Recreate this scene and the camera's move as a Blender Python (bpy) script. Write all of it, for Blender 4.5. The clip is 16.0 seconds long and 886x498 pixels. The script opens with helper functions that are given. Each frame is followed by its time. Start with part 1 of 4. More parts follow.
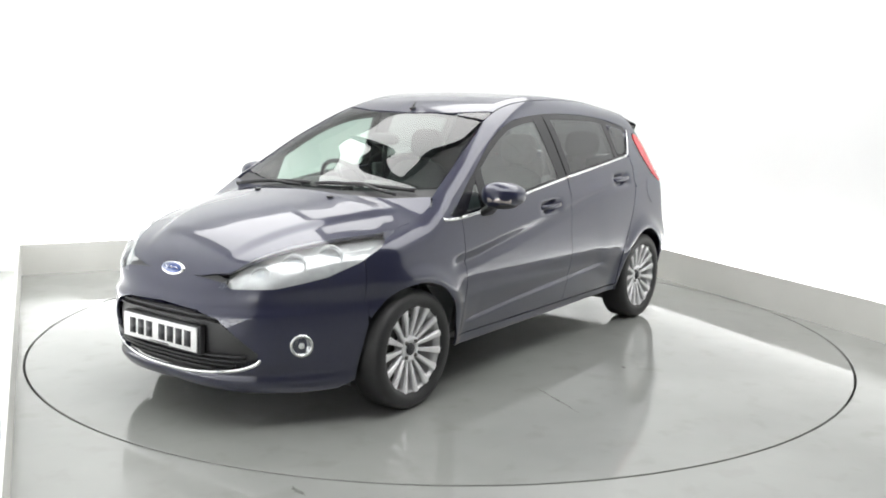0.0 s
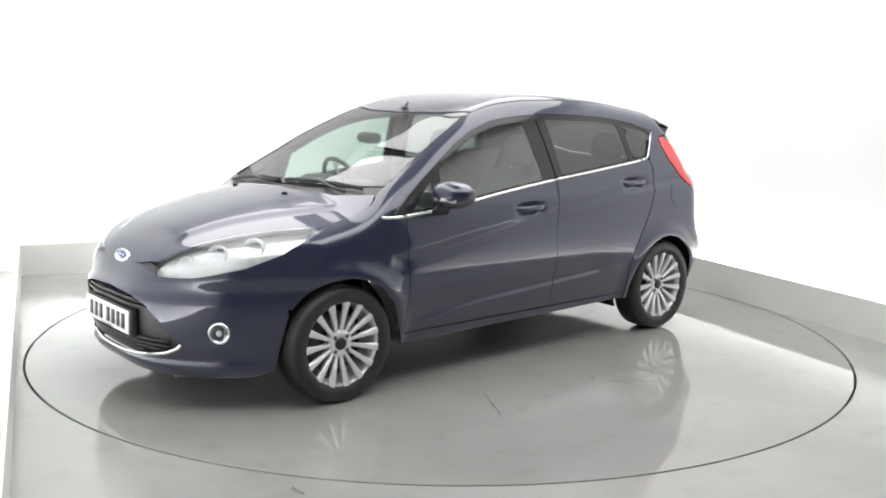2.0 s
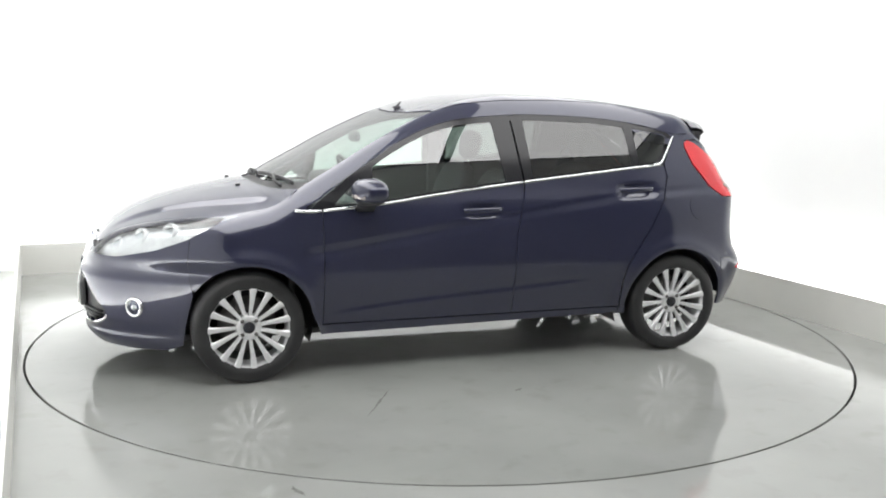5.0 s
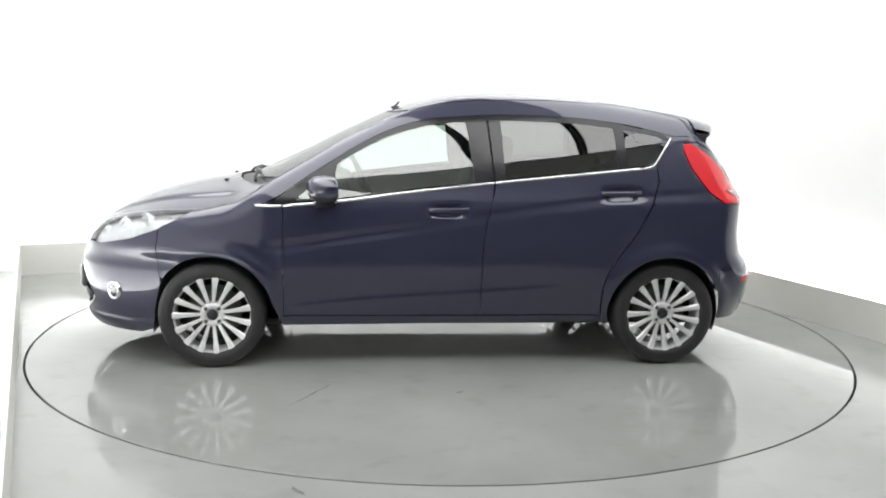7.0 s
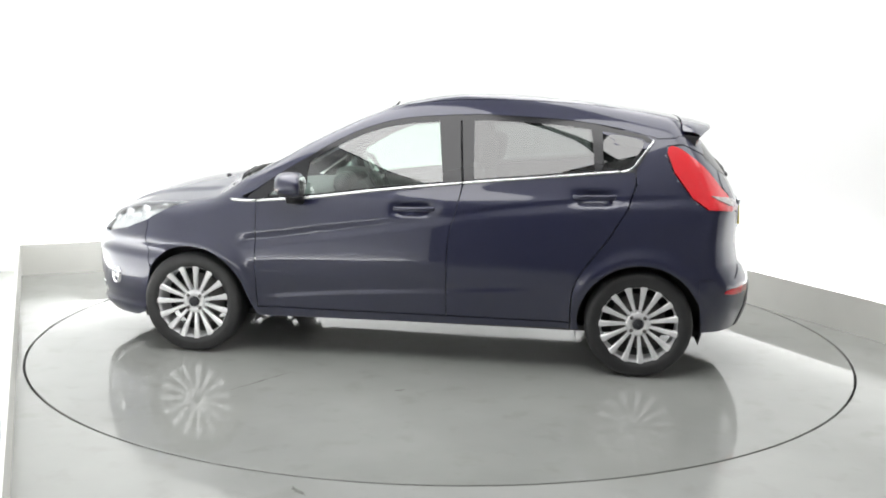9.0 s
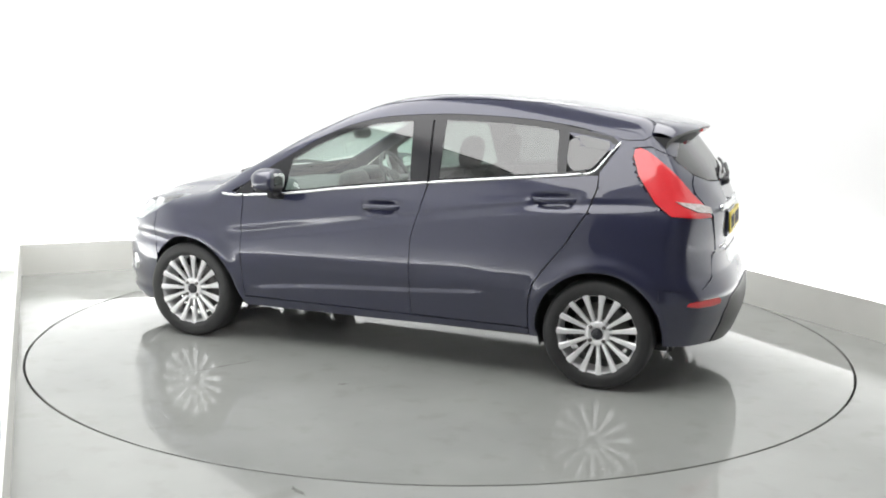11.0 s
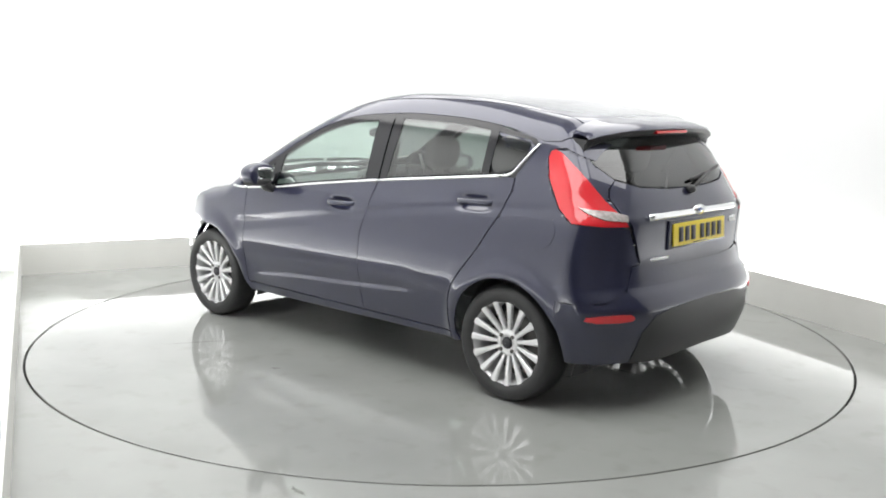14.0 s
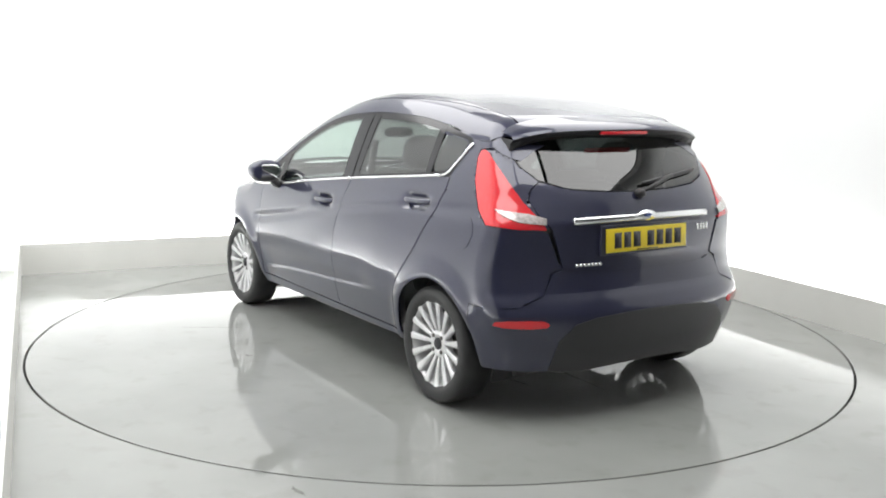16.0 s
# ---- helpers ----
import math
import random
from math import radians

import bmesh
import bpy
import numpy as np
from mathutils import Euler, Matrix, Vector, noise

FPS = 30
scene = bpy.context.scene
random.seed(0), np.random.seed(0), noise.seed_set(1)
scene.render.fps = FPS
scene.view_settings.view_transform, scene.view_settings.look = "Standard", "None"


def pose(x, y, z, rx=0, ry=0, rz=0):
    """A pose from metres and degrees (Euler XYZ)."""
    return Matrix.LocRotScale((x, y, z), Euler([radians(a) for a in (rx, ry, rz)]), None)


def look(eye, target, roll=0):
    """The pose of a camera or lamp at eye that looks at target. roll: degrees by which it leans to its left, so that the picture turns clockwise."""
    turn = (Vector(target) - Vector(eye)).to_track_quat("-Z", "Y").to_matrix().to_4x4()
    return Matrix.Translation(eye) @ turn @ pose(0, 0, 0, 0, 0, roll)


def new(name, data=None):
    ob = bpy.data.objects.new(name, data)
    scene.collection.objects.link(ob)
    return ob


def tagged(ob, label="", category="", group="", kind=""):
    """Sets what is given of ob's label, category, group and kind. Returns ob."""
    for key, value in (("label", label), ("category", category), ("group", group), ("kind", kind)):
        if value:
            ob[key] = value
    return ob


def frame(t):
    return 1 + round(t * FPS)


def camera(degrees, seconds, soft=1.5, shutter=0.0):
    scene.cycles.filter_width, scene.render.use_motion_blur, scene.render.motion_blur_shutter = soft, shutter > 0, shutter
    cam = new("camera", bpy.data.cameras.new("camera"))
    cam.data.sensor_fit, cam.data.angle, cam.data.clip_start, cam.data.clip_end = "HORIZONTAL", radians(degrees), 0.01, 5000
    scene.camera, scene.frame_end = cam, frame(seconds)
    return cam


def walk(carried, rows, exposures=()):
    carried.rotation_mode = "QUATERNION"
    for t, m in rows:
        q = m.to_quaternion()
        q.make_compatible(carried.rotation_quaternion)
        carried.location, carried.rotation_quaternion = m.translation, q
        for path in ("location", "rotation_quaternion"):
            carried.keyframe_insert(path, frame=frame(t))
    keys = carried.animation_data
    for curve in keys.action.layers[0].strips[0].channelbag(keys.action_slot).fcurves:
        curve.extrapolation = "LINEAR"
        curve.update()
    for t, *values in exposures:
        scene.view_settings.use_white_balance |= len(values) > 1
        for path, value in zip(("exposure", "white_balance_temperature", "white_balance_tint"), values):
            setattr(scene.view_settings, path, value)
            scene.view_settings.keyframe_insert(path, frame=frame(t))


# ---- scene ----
# camera: fixed at the end of the left studio wall, looking over the turntable
EYE = Vector((0.0, -5.897, 1.497))
cam = camera(50.0, 16.0, soft=1.9)
VIEW = Matrix.Translation(EYE) @ look((0, 0, 0), (0.000722, 0.986551, -0.163450), 1.124)
walk(cam, [(0.0, VIEW), (16.0, VIEW)], exposures=[(0.0, 0.0), (16.0, 0.0)])

# ---- light: a closed white studio under big ceiling softboxes ----
world = bpy.data.worlds.new("studio_world")
world.use_nodes = True
world.node_tree.nodes["Background"].inputs[0].default_value = (0.9, 0.95, 1.0, 1)
world.node_tree.nodes["Background"].inputs[1].default_value = 0.05
scene.world = world

ROOM = 25.4                                    # the room's turn against the camera
RU = Vector((math.cos(radians(ROOM)), math.sin(radians(ROOM)), 0))
RV = Vector((-math.sin(radians(ROOM)), math.cos(radians(ROOM)), 0))
U1, V1, HC = 2.465, 2.76, 3.3                   # right wall, back wall, ceiling height


def room(u, v, z=0.0):
    p = RU * u + RV * v
    return Vector((p.x, p.y, z))


def softbox(u, v, su, sv, watts, z=HC - 0.13):
    d = bpy.data.lights.new("softbox_light", "AREA")
    d.shape, d.size, d.size_y, d.energy, d.color = "RECTANGLE", su, sv, watts, (1.0, 0.995, 0.985)
    ob = new("softbox_light", d)
    ob.matrix_world = Matrix.Translation(room(u, v, z)) @ pose(0, 0, 0, 0, 0, ROOM)
    return ob


SOFTBOXES = [(-1.5, -0.3, 1.9, 5.4, 130), (1.5, -0.3, 1.9, 5.4, 104), (0.0, 1.7, 0.9, 1.4, 12), (0.0, -2.3, 0.9, 1.4, 17)]
for s in SOFTBOXES:
    softbox(*s)


# uplighters in the trough between the skirting boards and the walls
TROUGH = 0.22
UL0, UL1, VL1 = -2.372, -2.60, -3.4             # left skirting line: far end, near end
for au, av, tu, tv, length, watts in ((-0.1, V1 + 0.09, 0.0, 0.35, 4.5, 52), (U1 + 0.09, -0.5, 0.35, 0.0, 6.0, 36), ((UL0 + UL1) / 2 - 0.10, (V1 + VL1) / 2, -0.35, 0.013, 5.6, 55)):
    d = bpy.data.lights.new("uplighter", "AREA")
    d.shape, d.size, d.size_y, d.energy, d.color = "RECTANGLE", length, 0.10, watts, (1.0, 0.995, 0.985)
    new("uplighter", d).matrix_world = look(room(au, av, 0.10), room(au + tu, av + tv, 1.0))


# ---- materials ----
def material(name, color, rough=0.5, metal=0.0, coat=0.0, spec=0.5, emit=0.0, vary=0.0, scale=4.0, bump=0.0, bscale=60.0, rvary=0.0):
    m = bpy.data.materials.new(name)
    m.use_nodes = True
    nt = m.node_tree
    b = nt.nodes["Principled BSDF"]
    b.inputs["Base Color"].default_value = (*color, 1)
    b.inputs["Roughness"].default_value = rough
    b.inputs["Metallic"].default_value = metal
    b.inputs["Coat Weight"].default_value = coat
    b.inputs["Coat Roughness"].default_value = 0.03
    b.inputs["Specular IOR Level"].default_value = spec
    if emit:
        b.inputs["Emission Color"].default_value = (*color, 1)
        b.inputs["Emission Strength"].default_value = emit
    if vary or rvary or bump:
        co = nt.nodes.new("ShaderNodeTexCoord")
        n = nt.nodes.new("ShaderNodeTexNoise")
        n.inputs["Scale"].default_value, n.inputs["Detail"].default_value = scale, 6
        nt.links.new(co.outputs["Object"], n.inputs["Vector"])
        if vary:
            r = nt.nodes.new("ShaderNodeValToRGB")
            r.color_ramp.elements[0].position, r.color_ramp.elements[1].position = 0.3, 0.7
            r.color_ramp.elements[0].color = (*[c * (1 - vary) for c in color], 1)
            r.color_ramp.elements[1].color = (*[min(1, c * (1 + vary)) for c in color], 1)
            nt.links.new(n.outputs["Fac"], r.inputs["Fac"])
            nt.links.new(r.outputs["Color"], b.inputs["Base Color"])
        if rvary:
            mr = nt.nodes.new("ShaderNodeMapRange")
            mr.inputs["From Min"].default_value, mr.inputs["From Max"].default_value = 0.35, 0.65
            mr.inputs["To Min"].default_value, mr.inputs["To Max"].default_value = max(0.02, rough - rvary), rough + rvary
            nt.links.new(n.outputs["Fac"], mr.inputs["Value"])
            nt.links.new(mr.outputs["Result"], b.inputs["Roughness"])
        if bump:
            n2 = nt.nodes.new("ShaderNodeTexNoise")
            n2.inputs["Scale"].default_value, n2.inputs["Detail"].default_value = bscale, 4
            nt.links.new(co.outputs["Object"], n2.inputs["Vector"])
            bp = nt.nodes.new("ShaderNodeBump")
            bp.inputs["Strength"].default_value, bp.inputs["Distance"].default_value = bump, 0.002
            nt.links.new(n2.outputs["Fac"], bp.inputs["Height"])
            nt.links.new(bp.outputs["Normal"], b.inputs["Normal"])
    return m


def glass_material(name, tint, base=0.05):
    """A thin pane: tinted, with a mirror gloss that grows towards grazing view."""
    m = bpy.data.materials.new(name)
    m.use_nodes = True
    nt = m.node_tree
    nt.nodes.remove(nt.nodes["Principled BSDF"])
    t, g, f, p, a, mix = (nt.nodes.new("ShaderNode" + k) for k in ("BsdfTransparent", "BsdfGlossy", "LayerWeight", "Math", "Math", "MixShader"))
    t.inputs["Color"].default_value = (*tint, 1)
    g.inputs["Roughness"].default_value = 0.01
    f.inputs["Blend"].default_value = 0.5
    p.operation, p.inputs[1].default_value = "POWER", 4.0
    a.operation, a.inputs[1].default_value, a.inputs[2].default_value = "MULTIPLY_ADD", 0.9 - base, base
    nt.links.new(f.outputs["Facing"], p.inputs[0])
    nt.links.new(p.outputs[0], a.inputs[0])
    nt.links.new(a.outputs[0], mix.inputs[0])
    nt.links.new(t.outputs[0], mix.inputs[1])
    nt.links.new(g.outputs[0], mix.inputs[2])
    nt.links.new(mix.outputs[0], nt.nodes["Material Output"].inputs["Surface"])
    return m


def paint_material():
    m = material("midnight_paint", (0.020, 0.020, 0.045), 0.32, 0.25, 1.0, 0.4)
    nt = m.node_tree
    b = nt.nodes["Principled BSDF"]
    co, v, mx = (nt.nodes.new("ShaderNode" + k) for k in ("TexCoord", "TexVoronoi", "MixRGB"))
    v.inputs["Scale"].default_value = 900
    b.inputs["Coat IOR"].default_value = 1.62
    b.inputs["Coat Roughness"].default_value = 0.03
    nt.links.new(co.outputs["Object"], v.inputs["Vector"])
    mx.inputs[1].default_value, mx.inputs[2].default_value = (0.0120, 0.0133, 0.034, 1), (0.025, 0.0278, 0.068, 1)
    nt.links.new(v.outputs["Color"], mx.inputs[0])
    nt.links.new(mx.outputs[0], b.inputs["Base Color"])
    return m


PAINT = paint_material()
GLASS = glass_material("clear_glass", (0.64, 0.77, 0.70), 0.18)
SCREEN = glass_material("windscreen_glass", (0.80, 0.90, 0.85), 0.095)
TINT = glass_material("privacy_glass", (0.25, 0.275, 0.265), 0.13)
REARTINT = glass_material("dark_rear_glass", (0.10, 0.11, 0.11), 0.12)
LENS = glass_material("lamp_lens", (0.92, 0.94, 0.95))
BLACK = material("black_trim", (0.034, 0.034, 0.036), 0.42, bump=0.1, bscale=400)
GLOSSBLACK = material("gloss_black_seal", (0.013, 0.013, 0.016), 0.15)
RUBBER = material("tyre_rubber", (0.021, 0.021, 0.022), 0.5, bump=0.3, bscale=150, vary=0.25, scale=9)
ALLOY = material("silver_alloy", (0.78, 0.78, 0.79), 0.3, 0.35, vary=0.05, scale=20)
BRAKE = material("brake_steel", (0.16, 0.155, 0.15), 0.45, 0.8)
CHROME = material("chrome", (0.86, 0.87, 0.88), 0.08, 1.0)
SATIN = material("satin_reflector", (0.70, 0.70, 0.70), 0.22, 0.25)
REFLECT = material("facetted_reflector", (0.78, 0.78, 0.77), 0.2, 0.5, bump=0.9, bscale=28, vary=0.12, scale=25)
RED = material("red_lens", (0.70, 0.022, 0.032), 0.12, 0.0, 1.0)
CLEARLENS = material("clear_lens", (0.52, 0.47, 0.46), 0.2, 0.4, 1.0, vary=0.35, scale=45)
PLATEW = material("white_plate", (0.80, 0.80, 0.80), 0.35)
PLATEY = material("yellow_plate", (0.82, 0.64, 0.03), 0.35)
INK = material("plate_ink", (0.02, 0.02, 0.025), 0.4)
FABRIC = material("charcoal_fabric", (0.08, 0.08, 0.086), 0.9, bump=0.15, bscale=120, vary=0.2, scale=30)
TRIMGREY = material("grey_cabin_trim", (0.16, 0.16, 0.165), 0.7, vary=0.1, scale=12)
HEADLINE = material("pale_headlining", (0.6, 0.6, 0.58), 0.9, vary=0.05, scale=20)
BADGE = material("blue_badge", (0.03, 0.07, 0.25), 0.2, 0.2, 1.0)
WALLWHITE = material("white_wall_paint", (0.80, 0.81, 0.81), 0.6, vary=0.02, scale=0.8, bump=0.05, bscale=30)
SKIRT = material("cream_skirting", (0.68, 0.68, 0.645), 0.55, vary=0.06, scale=1.5, bump=0.1, bscale=50)
CEILING = material("ceiling_paint", (0.7, 0.7, 0.7), 0.8, vary=0.03, scale=1)
# grey in place of low light, tuned for what the car's side reflects
DIMMEDWALL = material("unseen_dimmed_wall", (0.45, 0.45, 0.46), 0.85, vary=0.1, scale=1)


def floor_material(name, tone, wet_rough, dry_rough, ior):
    """Polished resin floor, damp: soft mirror with blotches, scuffs and faint speckle."""
    m = material(name, tone, 0.1, 0.0, 0.0, 0.5)
    nt = m.node_tree
    b = nt.nodes["Principled BSDF"]
    b.inputs["IOR"].default_value = ior
    co = nt.nodes.new("ShaderNodeTexCoord")

    def noise_node(scale, detail):
        n = nt.nodes.new("ShaderNodeTexNoise")
        n.inputs["Scale"].default_value, n.inputs["Detail"].default_value = scale, detail
        nt.links.new(co.outputs["Object"], n.inputs["Vector"])
        return n
    big, mid, fine = noise_node(0.9, 5), noise_node(6, 8), noise_node(140, 2)
    ramp = nt.nodes.new("ShaderNodeValToRGB")
    ramp.color_ramp.elements[0].position, ramp.color_ramp.elements[1].position = 0.32, 0.68
    ramp.color_ramp.elements[0].color = (*[c * 0.86 for c in tone], 1)
    ramp.color_ramp.elements[1].color = (*[c * 1.08 for c in tone], 1)
    nt.links.new(big.outputs["Fac"], ramp.inputs["Fac"])
    dirt = nt.nodes.new("ShaderNodeValToRGB")
    dirt.color_ramp.elements[0].position, dirt.color_ramp.elements[1].position = 0.30, 0.44
    dirt.color_ramp.elements[0].color, dirt.color_ramp.elements[1].color = (0.72, 0.70, 0.67, 1), (1, 1, 1, 1)
    nt.links.new(mid.outputs["Fac"], dirt.inputs["Fac"])
    mul = nt.nodes.new("ShaderNodeMixRGB")
    mul.blend_type, mul.inputs[0].default_value = "MULTIPLY", 0.25
    nt.links.new(ramp.outputs["Color"], mul.inputs[1])
    nt.links.new(dirt.outputs["Color"], mul.inputs[2])
    nt.links.new(mul.outputs[0], b.inputs["Base Color"])
    mr = nt.nodes.new("ShaderNodeMapRange")
    # standing water is a mirror, the drying floor round it is duller
    wet = noise_node(1.7, 9)
    wet.inputs["Distortion"].default_value = 0.6
    mr.inputs["From Min"].default_value, mr.inputs["From Max"].default_value = 0.47, 0.56
    mr.inputs["To Min"].default_value, mr.inputs["To Max"].default_value = wet_rough, dry_rough
    nt.links.new(wet.outputs["Fac"], mr.inputs["Value"])
    nt.links.new(mr.outputs["Result"], b.inputs["Roughness"])
    bp = nt.nodes.new("ShaderNodeBump")
    bp.inputs["Strength"].default_value, bp.inputs["Distance"].default_value = 0.04, 0.001
    nt.links.new(fine.outputs["Fac"], bp.inputs["Height"])
    nt.links.new(bp.outputs["Normal"], b.inputs["Normal"])
    return m


FLOOR = floor_material("polished_grey_floor", (0.35, 0.358, 0.344), 0.05, 0.20, 1.6)
DISC = floor_material("polished_grey_turntable", (0.315, 0.323, 0.309), 0.02, 0.065, 1.8)
GROOVE = material("dark_groove", (0.06, 0.06, 0.058), 0.8)


# ---- mesh helpers ----
def link(name, bm, mat, smooth=True):
    me = bpy.data.meshes.new(name)
    bm.to_mesh(me)
    bm.free()
    for p in me.polygons:
        p.use_smooth = smooth
    me.materials.append(mat)
    return new(name, me)


def part(name, bm, mat, parent, label="", smooth=True):
    ob = link(name, bm, mat, smooth)
    ob.parent = parent
    if label:
        ob["label"] = label
    return ob


def box(bm, lo, hi, m=None, bevel=0.0):
    lo, hi = Vector(lo), Vector(hi)
    r = bmesh.ops.create_cube(bm, size=1.0, matrix=Matrix.Translation((lo + hi) / 2) @ Matrix.Diagonal((*(hi - lo), 1)))
    vs = r["verts"]
    if bevel:
        es = list({e for v in vs for e in v.link_edges})
        out = bmesh.ops.bevel(bm, geom=es, offset=bevel, segments=3, affect="EDGES", profile=0.5)
        vs = list({v for f in out["faces"] for v in f.verts} | {v for v in vs if v.is_valid})
    if m is not None:
        bmesh.ops.transform(bm, matrix=m, verts=vs)
    return vs


def prism(bm, ring, z0, z1):
    """A solid with the plan ring (points in the plane) from z0 to z1."""
    lo = [bm.verts.new((p[0], p[1], z0)) for p in ring]
    hi = [bm.verts.new((p[0], p[1], z1)) for p in ring]
    bm.faces.new(hi)
    bm.faces.new(lo[::-1])
    for i in range(len(ring)):
        j = (i + 1) % len(ring)
        bm.faces.new((lo[i], lo[j], hi[j], hi[i]))


def tube(bm, pts, r, n=8, ry=None, up=(0, 0, 1), closed=False):
    """A rod with a round or flattened section along the points."""
    pts = [Vector(p) for p in pts]
    rings = []
    for i, p in enumerate(pts):
        a = pts[i - 1] if (i or closed) else p
        c = pts[(i + 1) % len(pts)] if (i < len(pts) - 1 or closed) else p
        d = (c - a).normalized()
        s = d.cross(Vector(up)).normalized()
        w = s.cross(d)
        rings.append([bm.verts.new(p + s * (r * math.cos(k * math.tau / n)) + w * ((ry or r) * math.sin(k * math.tau / n))) for k in range(n)])
    for i in range(len(rings) - (0 if closed else 1)):
        a, b = rings[i], rings[(i + 1) % len(rings)]
        for k in range(n):
            bm.faces.new((a[k], a[(k + 1) % n], b[(k + 1) % n], b[k]))
    if not closed:
        bm.faces.new(rings[0][::-1])
        bm.faces.new(rings[-1])


def lathe(bm, prof, n=48, axis="y"):
    """Turn a profile of (radius, offset along the axis) about the axis."""
    rings = []
    for r, o in prof:
        ring = []
        for k in range(n):
            a = k * math.tau / n
            ring.append(bm.verts.new((r * math.cos(a), o, r * math.sin(a)) if axis == "y" else (r * math.cos(a), r * math.sin(a), o)))
        rings.append(ring)
    for a, b in zip(rings, rings[1:]):
        for k in range(n):
            bm.faces.new((a[k], b[k], b[(k + 1) % n], a[(k + 1) % n]))
    return rings


# ---- the room ----
def structure(name, bm, mat, label, category, smooth=False):
    return tagged(link(name, bm, mat, smooth), label, category, kind="structure")


def wall(name, a, b, z0, z1, thick, mat, label, category="wall"):
    """A wall whose face runs from a to b; the thickness lies to the right of that way."""
    a, b = Vector(a), Vector(b)
    d = (b - a).normalized()
    n = Vector((d.y, -d.x, 0)) * thick
    bm = bmesh.new()
    prism(bm, [a, b, b + n, a + n], z0, z1)
    bmesh.ops.recalc_face_normals(bm, faces=bm.faces)
    return structure(name, bm, mat, label, category)


RD = 2.439                                      # turntable radius
VN = -7.4                                       # wall behind the camera
bm = bmesh.new()
ring = [Vector((RD * math.cos(k * math.tau / 192), RD * math.sin(k * math.tau / 192), 0)) for k in range(192)]
# floor sheet with a round hole: each part of the ring reaches out to a big square
big = []
for k in range(192):
    a = k * math.tau / 192
    c, s = math.cos(a), math.sin(a)
    m = 13.0 / max(abs(c), abs(s))
    big.append((m * c, m * s))
r0 = [bm.verts.new((p.x * (RD + 0.004) / RD, p.y * (RD + 0.004) / RD, 0)) for p in ring]
rb = [bm.verts.new((p.x * (RD + 0.004) / RD, p.y * (RD + 0.004) / RD, -0.05)) for p in ring]
r1 = [bm.verts.new((x, y, 0)) for x, y in big]
for k in range(192):
    j = (k + 1) % 192
    bm.faces.new((r0[k], r1[k], r1[j], r0[j]))
    bm.faces.new((rb[k], r0[k], r0[j], rb[j]))
structure("floor", bm, FLOOR, "polished grey resin studio floor, damp and mirror-like", "floor")
bm = bmesh.new()
lathe(bm, [(RD + 0.05, -0.05), (RD - 0.05, -0.05)], 96, "z")
structure("trim_groove", bm, GROOVE, "dark groove round the turntable in the floor", "floor joint")
bm = bmesh.new()
rings = lathe(bm, [(RD - 0.009, -0.048), (RD - 0.009, -0.002), (RD - 0.011, 0.0), (RD * 0.6, 0.0), (0.01, 0.0)], 192, "z")
bm.faces.new(rings[-1])
turntable = tagged(link("turntable", bm, DISC, False), "round polished grey turntable set flush in the floor", "turntable")


def scuff(name, pts, width, mat, parent, label):
    """A thin uneven film along a line on the floor."""
    rng = random.Random(len(pts) * 7 + int(width * 1e4))
    bm = bmesh.new()
    a = [Vector((x, y, 0.0012)) for x, y in pts]
    line = [a[0].lerp(a[-1], k / 14) + Vector((rng.uniform(-1, 1), rng.uniform(-1, 1), 0)) * width * 0.4 for k in range(15)]
    side = (a[-1] - a[0]).normalized().cross(Vector((0, 0, 1)))
    l, r = [], []
    for k, p in enumerate(line):
        w = width * math.sin(math.pi * (k + 0.3) / 14.6) * rng.uniform(0.4, 1.0)
        l.append(bm.verts.new(p + side * w))
        r.append(bm.verts.new(p - side * w))
    for k in range(14):
        bm.faces.new((l[k], r[k], r[k + 1], l[k + 1]))
    bmesh.ops.recalc_face_normals(bm, faces=bm.faces)
    ob = part(name, bm, mat, parent, label, False) if parent else tagged(link(name, bm, mat, False), label, "floor mark")
    return ob


SCUFF = material("scuff_grime", (0.19, 0.19, 0.18), 0.2, vary=0.3, scale=30)
scuff("scuff_mark", [(0.65, 1.09), (0.87, 1.47)], 0.007, SCUFF, turntable, "thin dark scuff on the turntable")
scuff("scuff_mark", [(0.0, 1.27), (0.045, 1.30)], 0.016, SCUFF, turntable, "small grey stain on the turntable")
scuff("wet_streak", [(-0.88, -0.09), (-1.46, -0.05)], 0.016, SCUFF, turntable, "dark wet streak on the turntable")
scuff("wet_streak", [(-1.02, 0.28), (-1.22, 0.235)], 0.010, SCUFF, turntable, "dark wet streak on the turntable")
scuff("floor_scuff", [(-0.56, -2.472), (-0.49, -2.56)], 0.012, SCUFF, None, "small dark scuff on the grey studio floor")

UW, VW = U1 + TROUGH, V1 + TROUGH             # wall faces behind the skirting trough
wall("wall_back", room(-4.6, VW), room(UW - 0.35, VW), 0, HC, -0.15, WALLWHITE, "bright white painted studio wall behind the turntable")
wall("wall_right", room(UW, VW - 0.35), room(UW, -3.6), 0, HC, -0.15, WALLWHITE, "bright white painted studio wall beside the turntable")
wall("wall_left", room(UL1 - TROUGH, VL1), room(UL0 - TROUGH, VW - 0.003), 0, HC, -0.12, WALLWHITE, "bright white studio wall seen edge on")
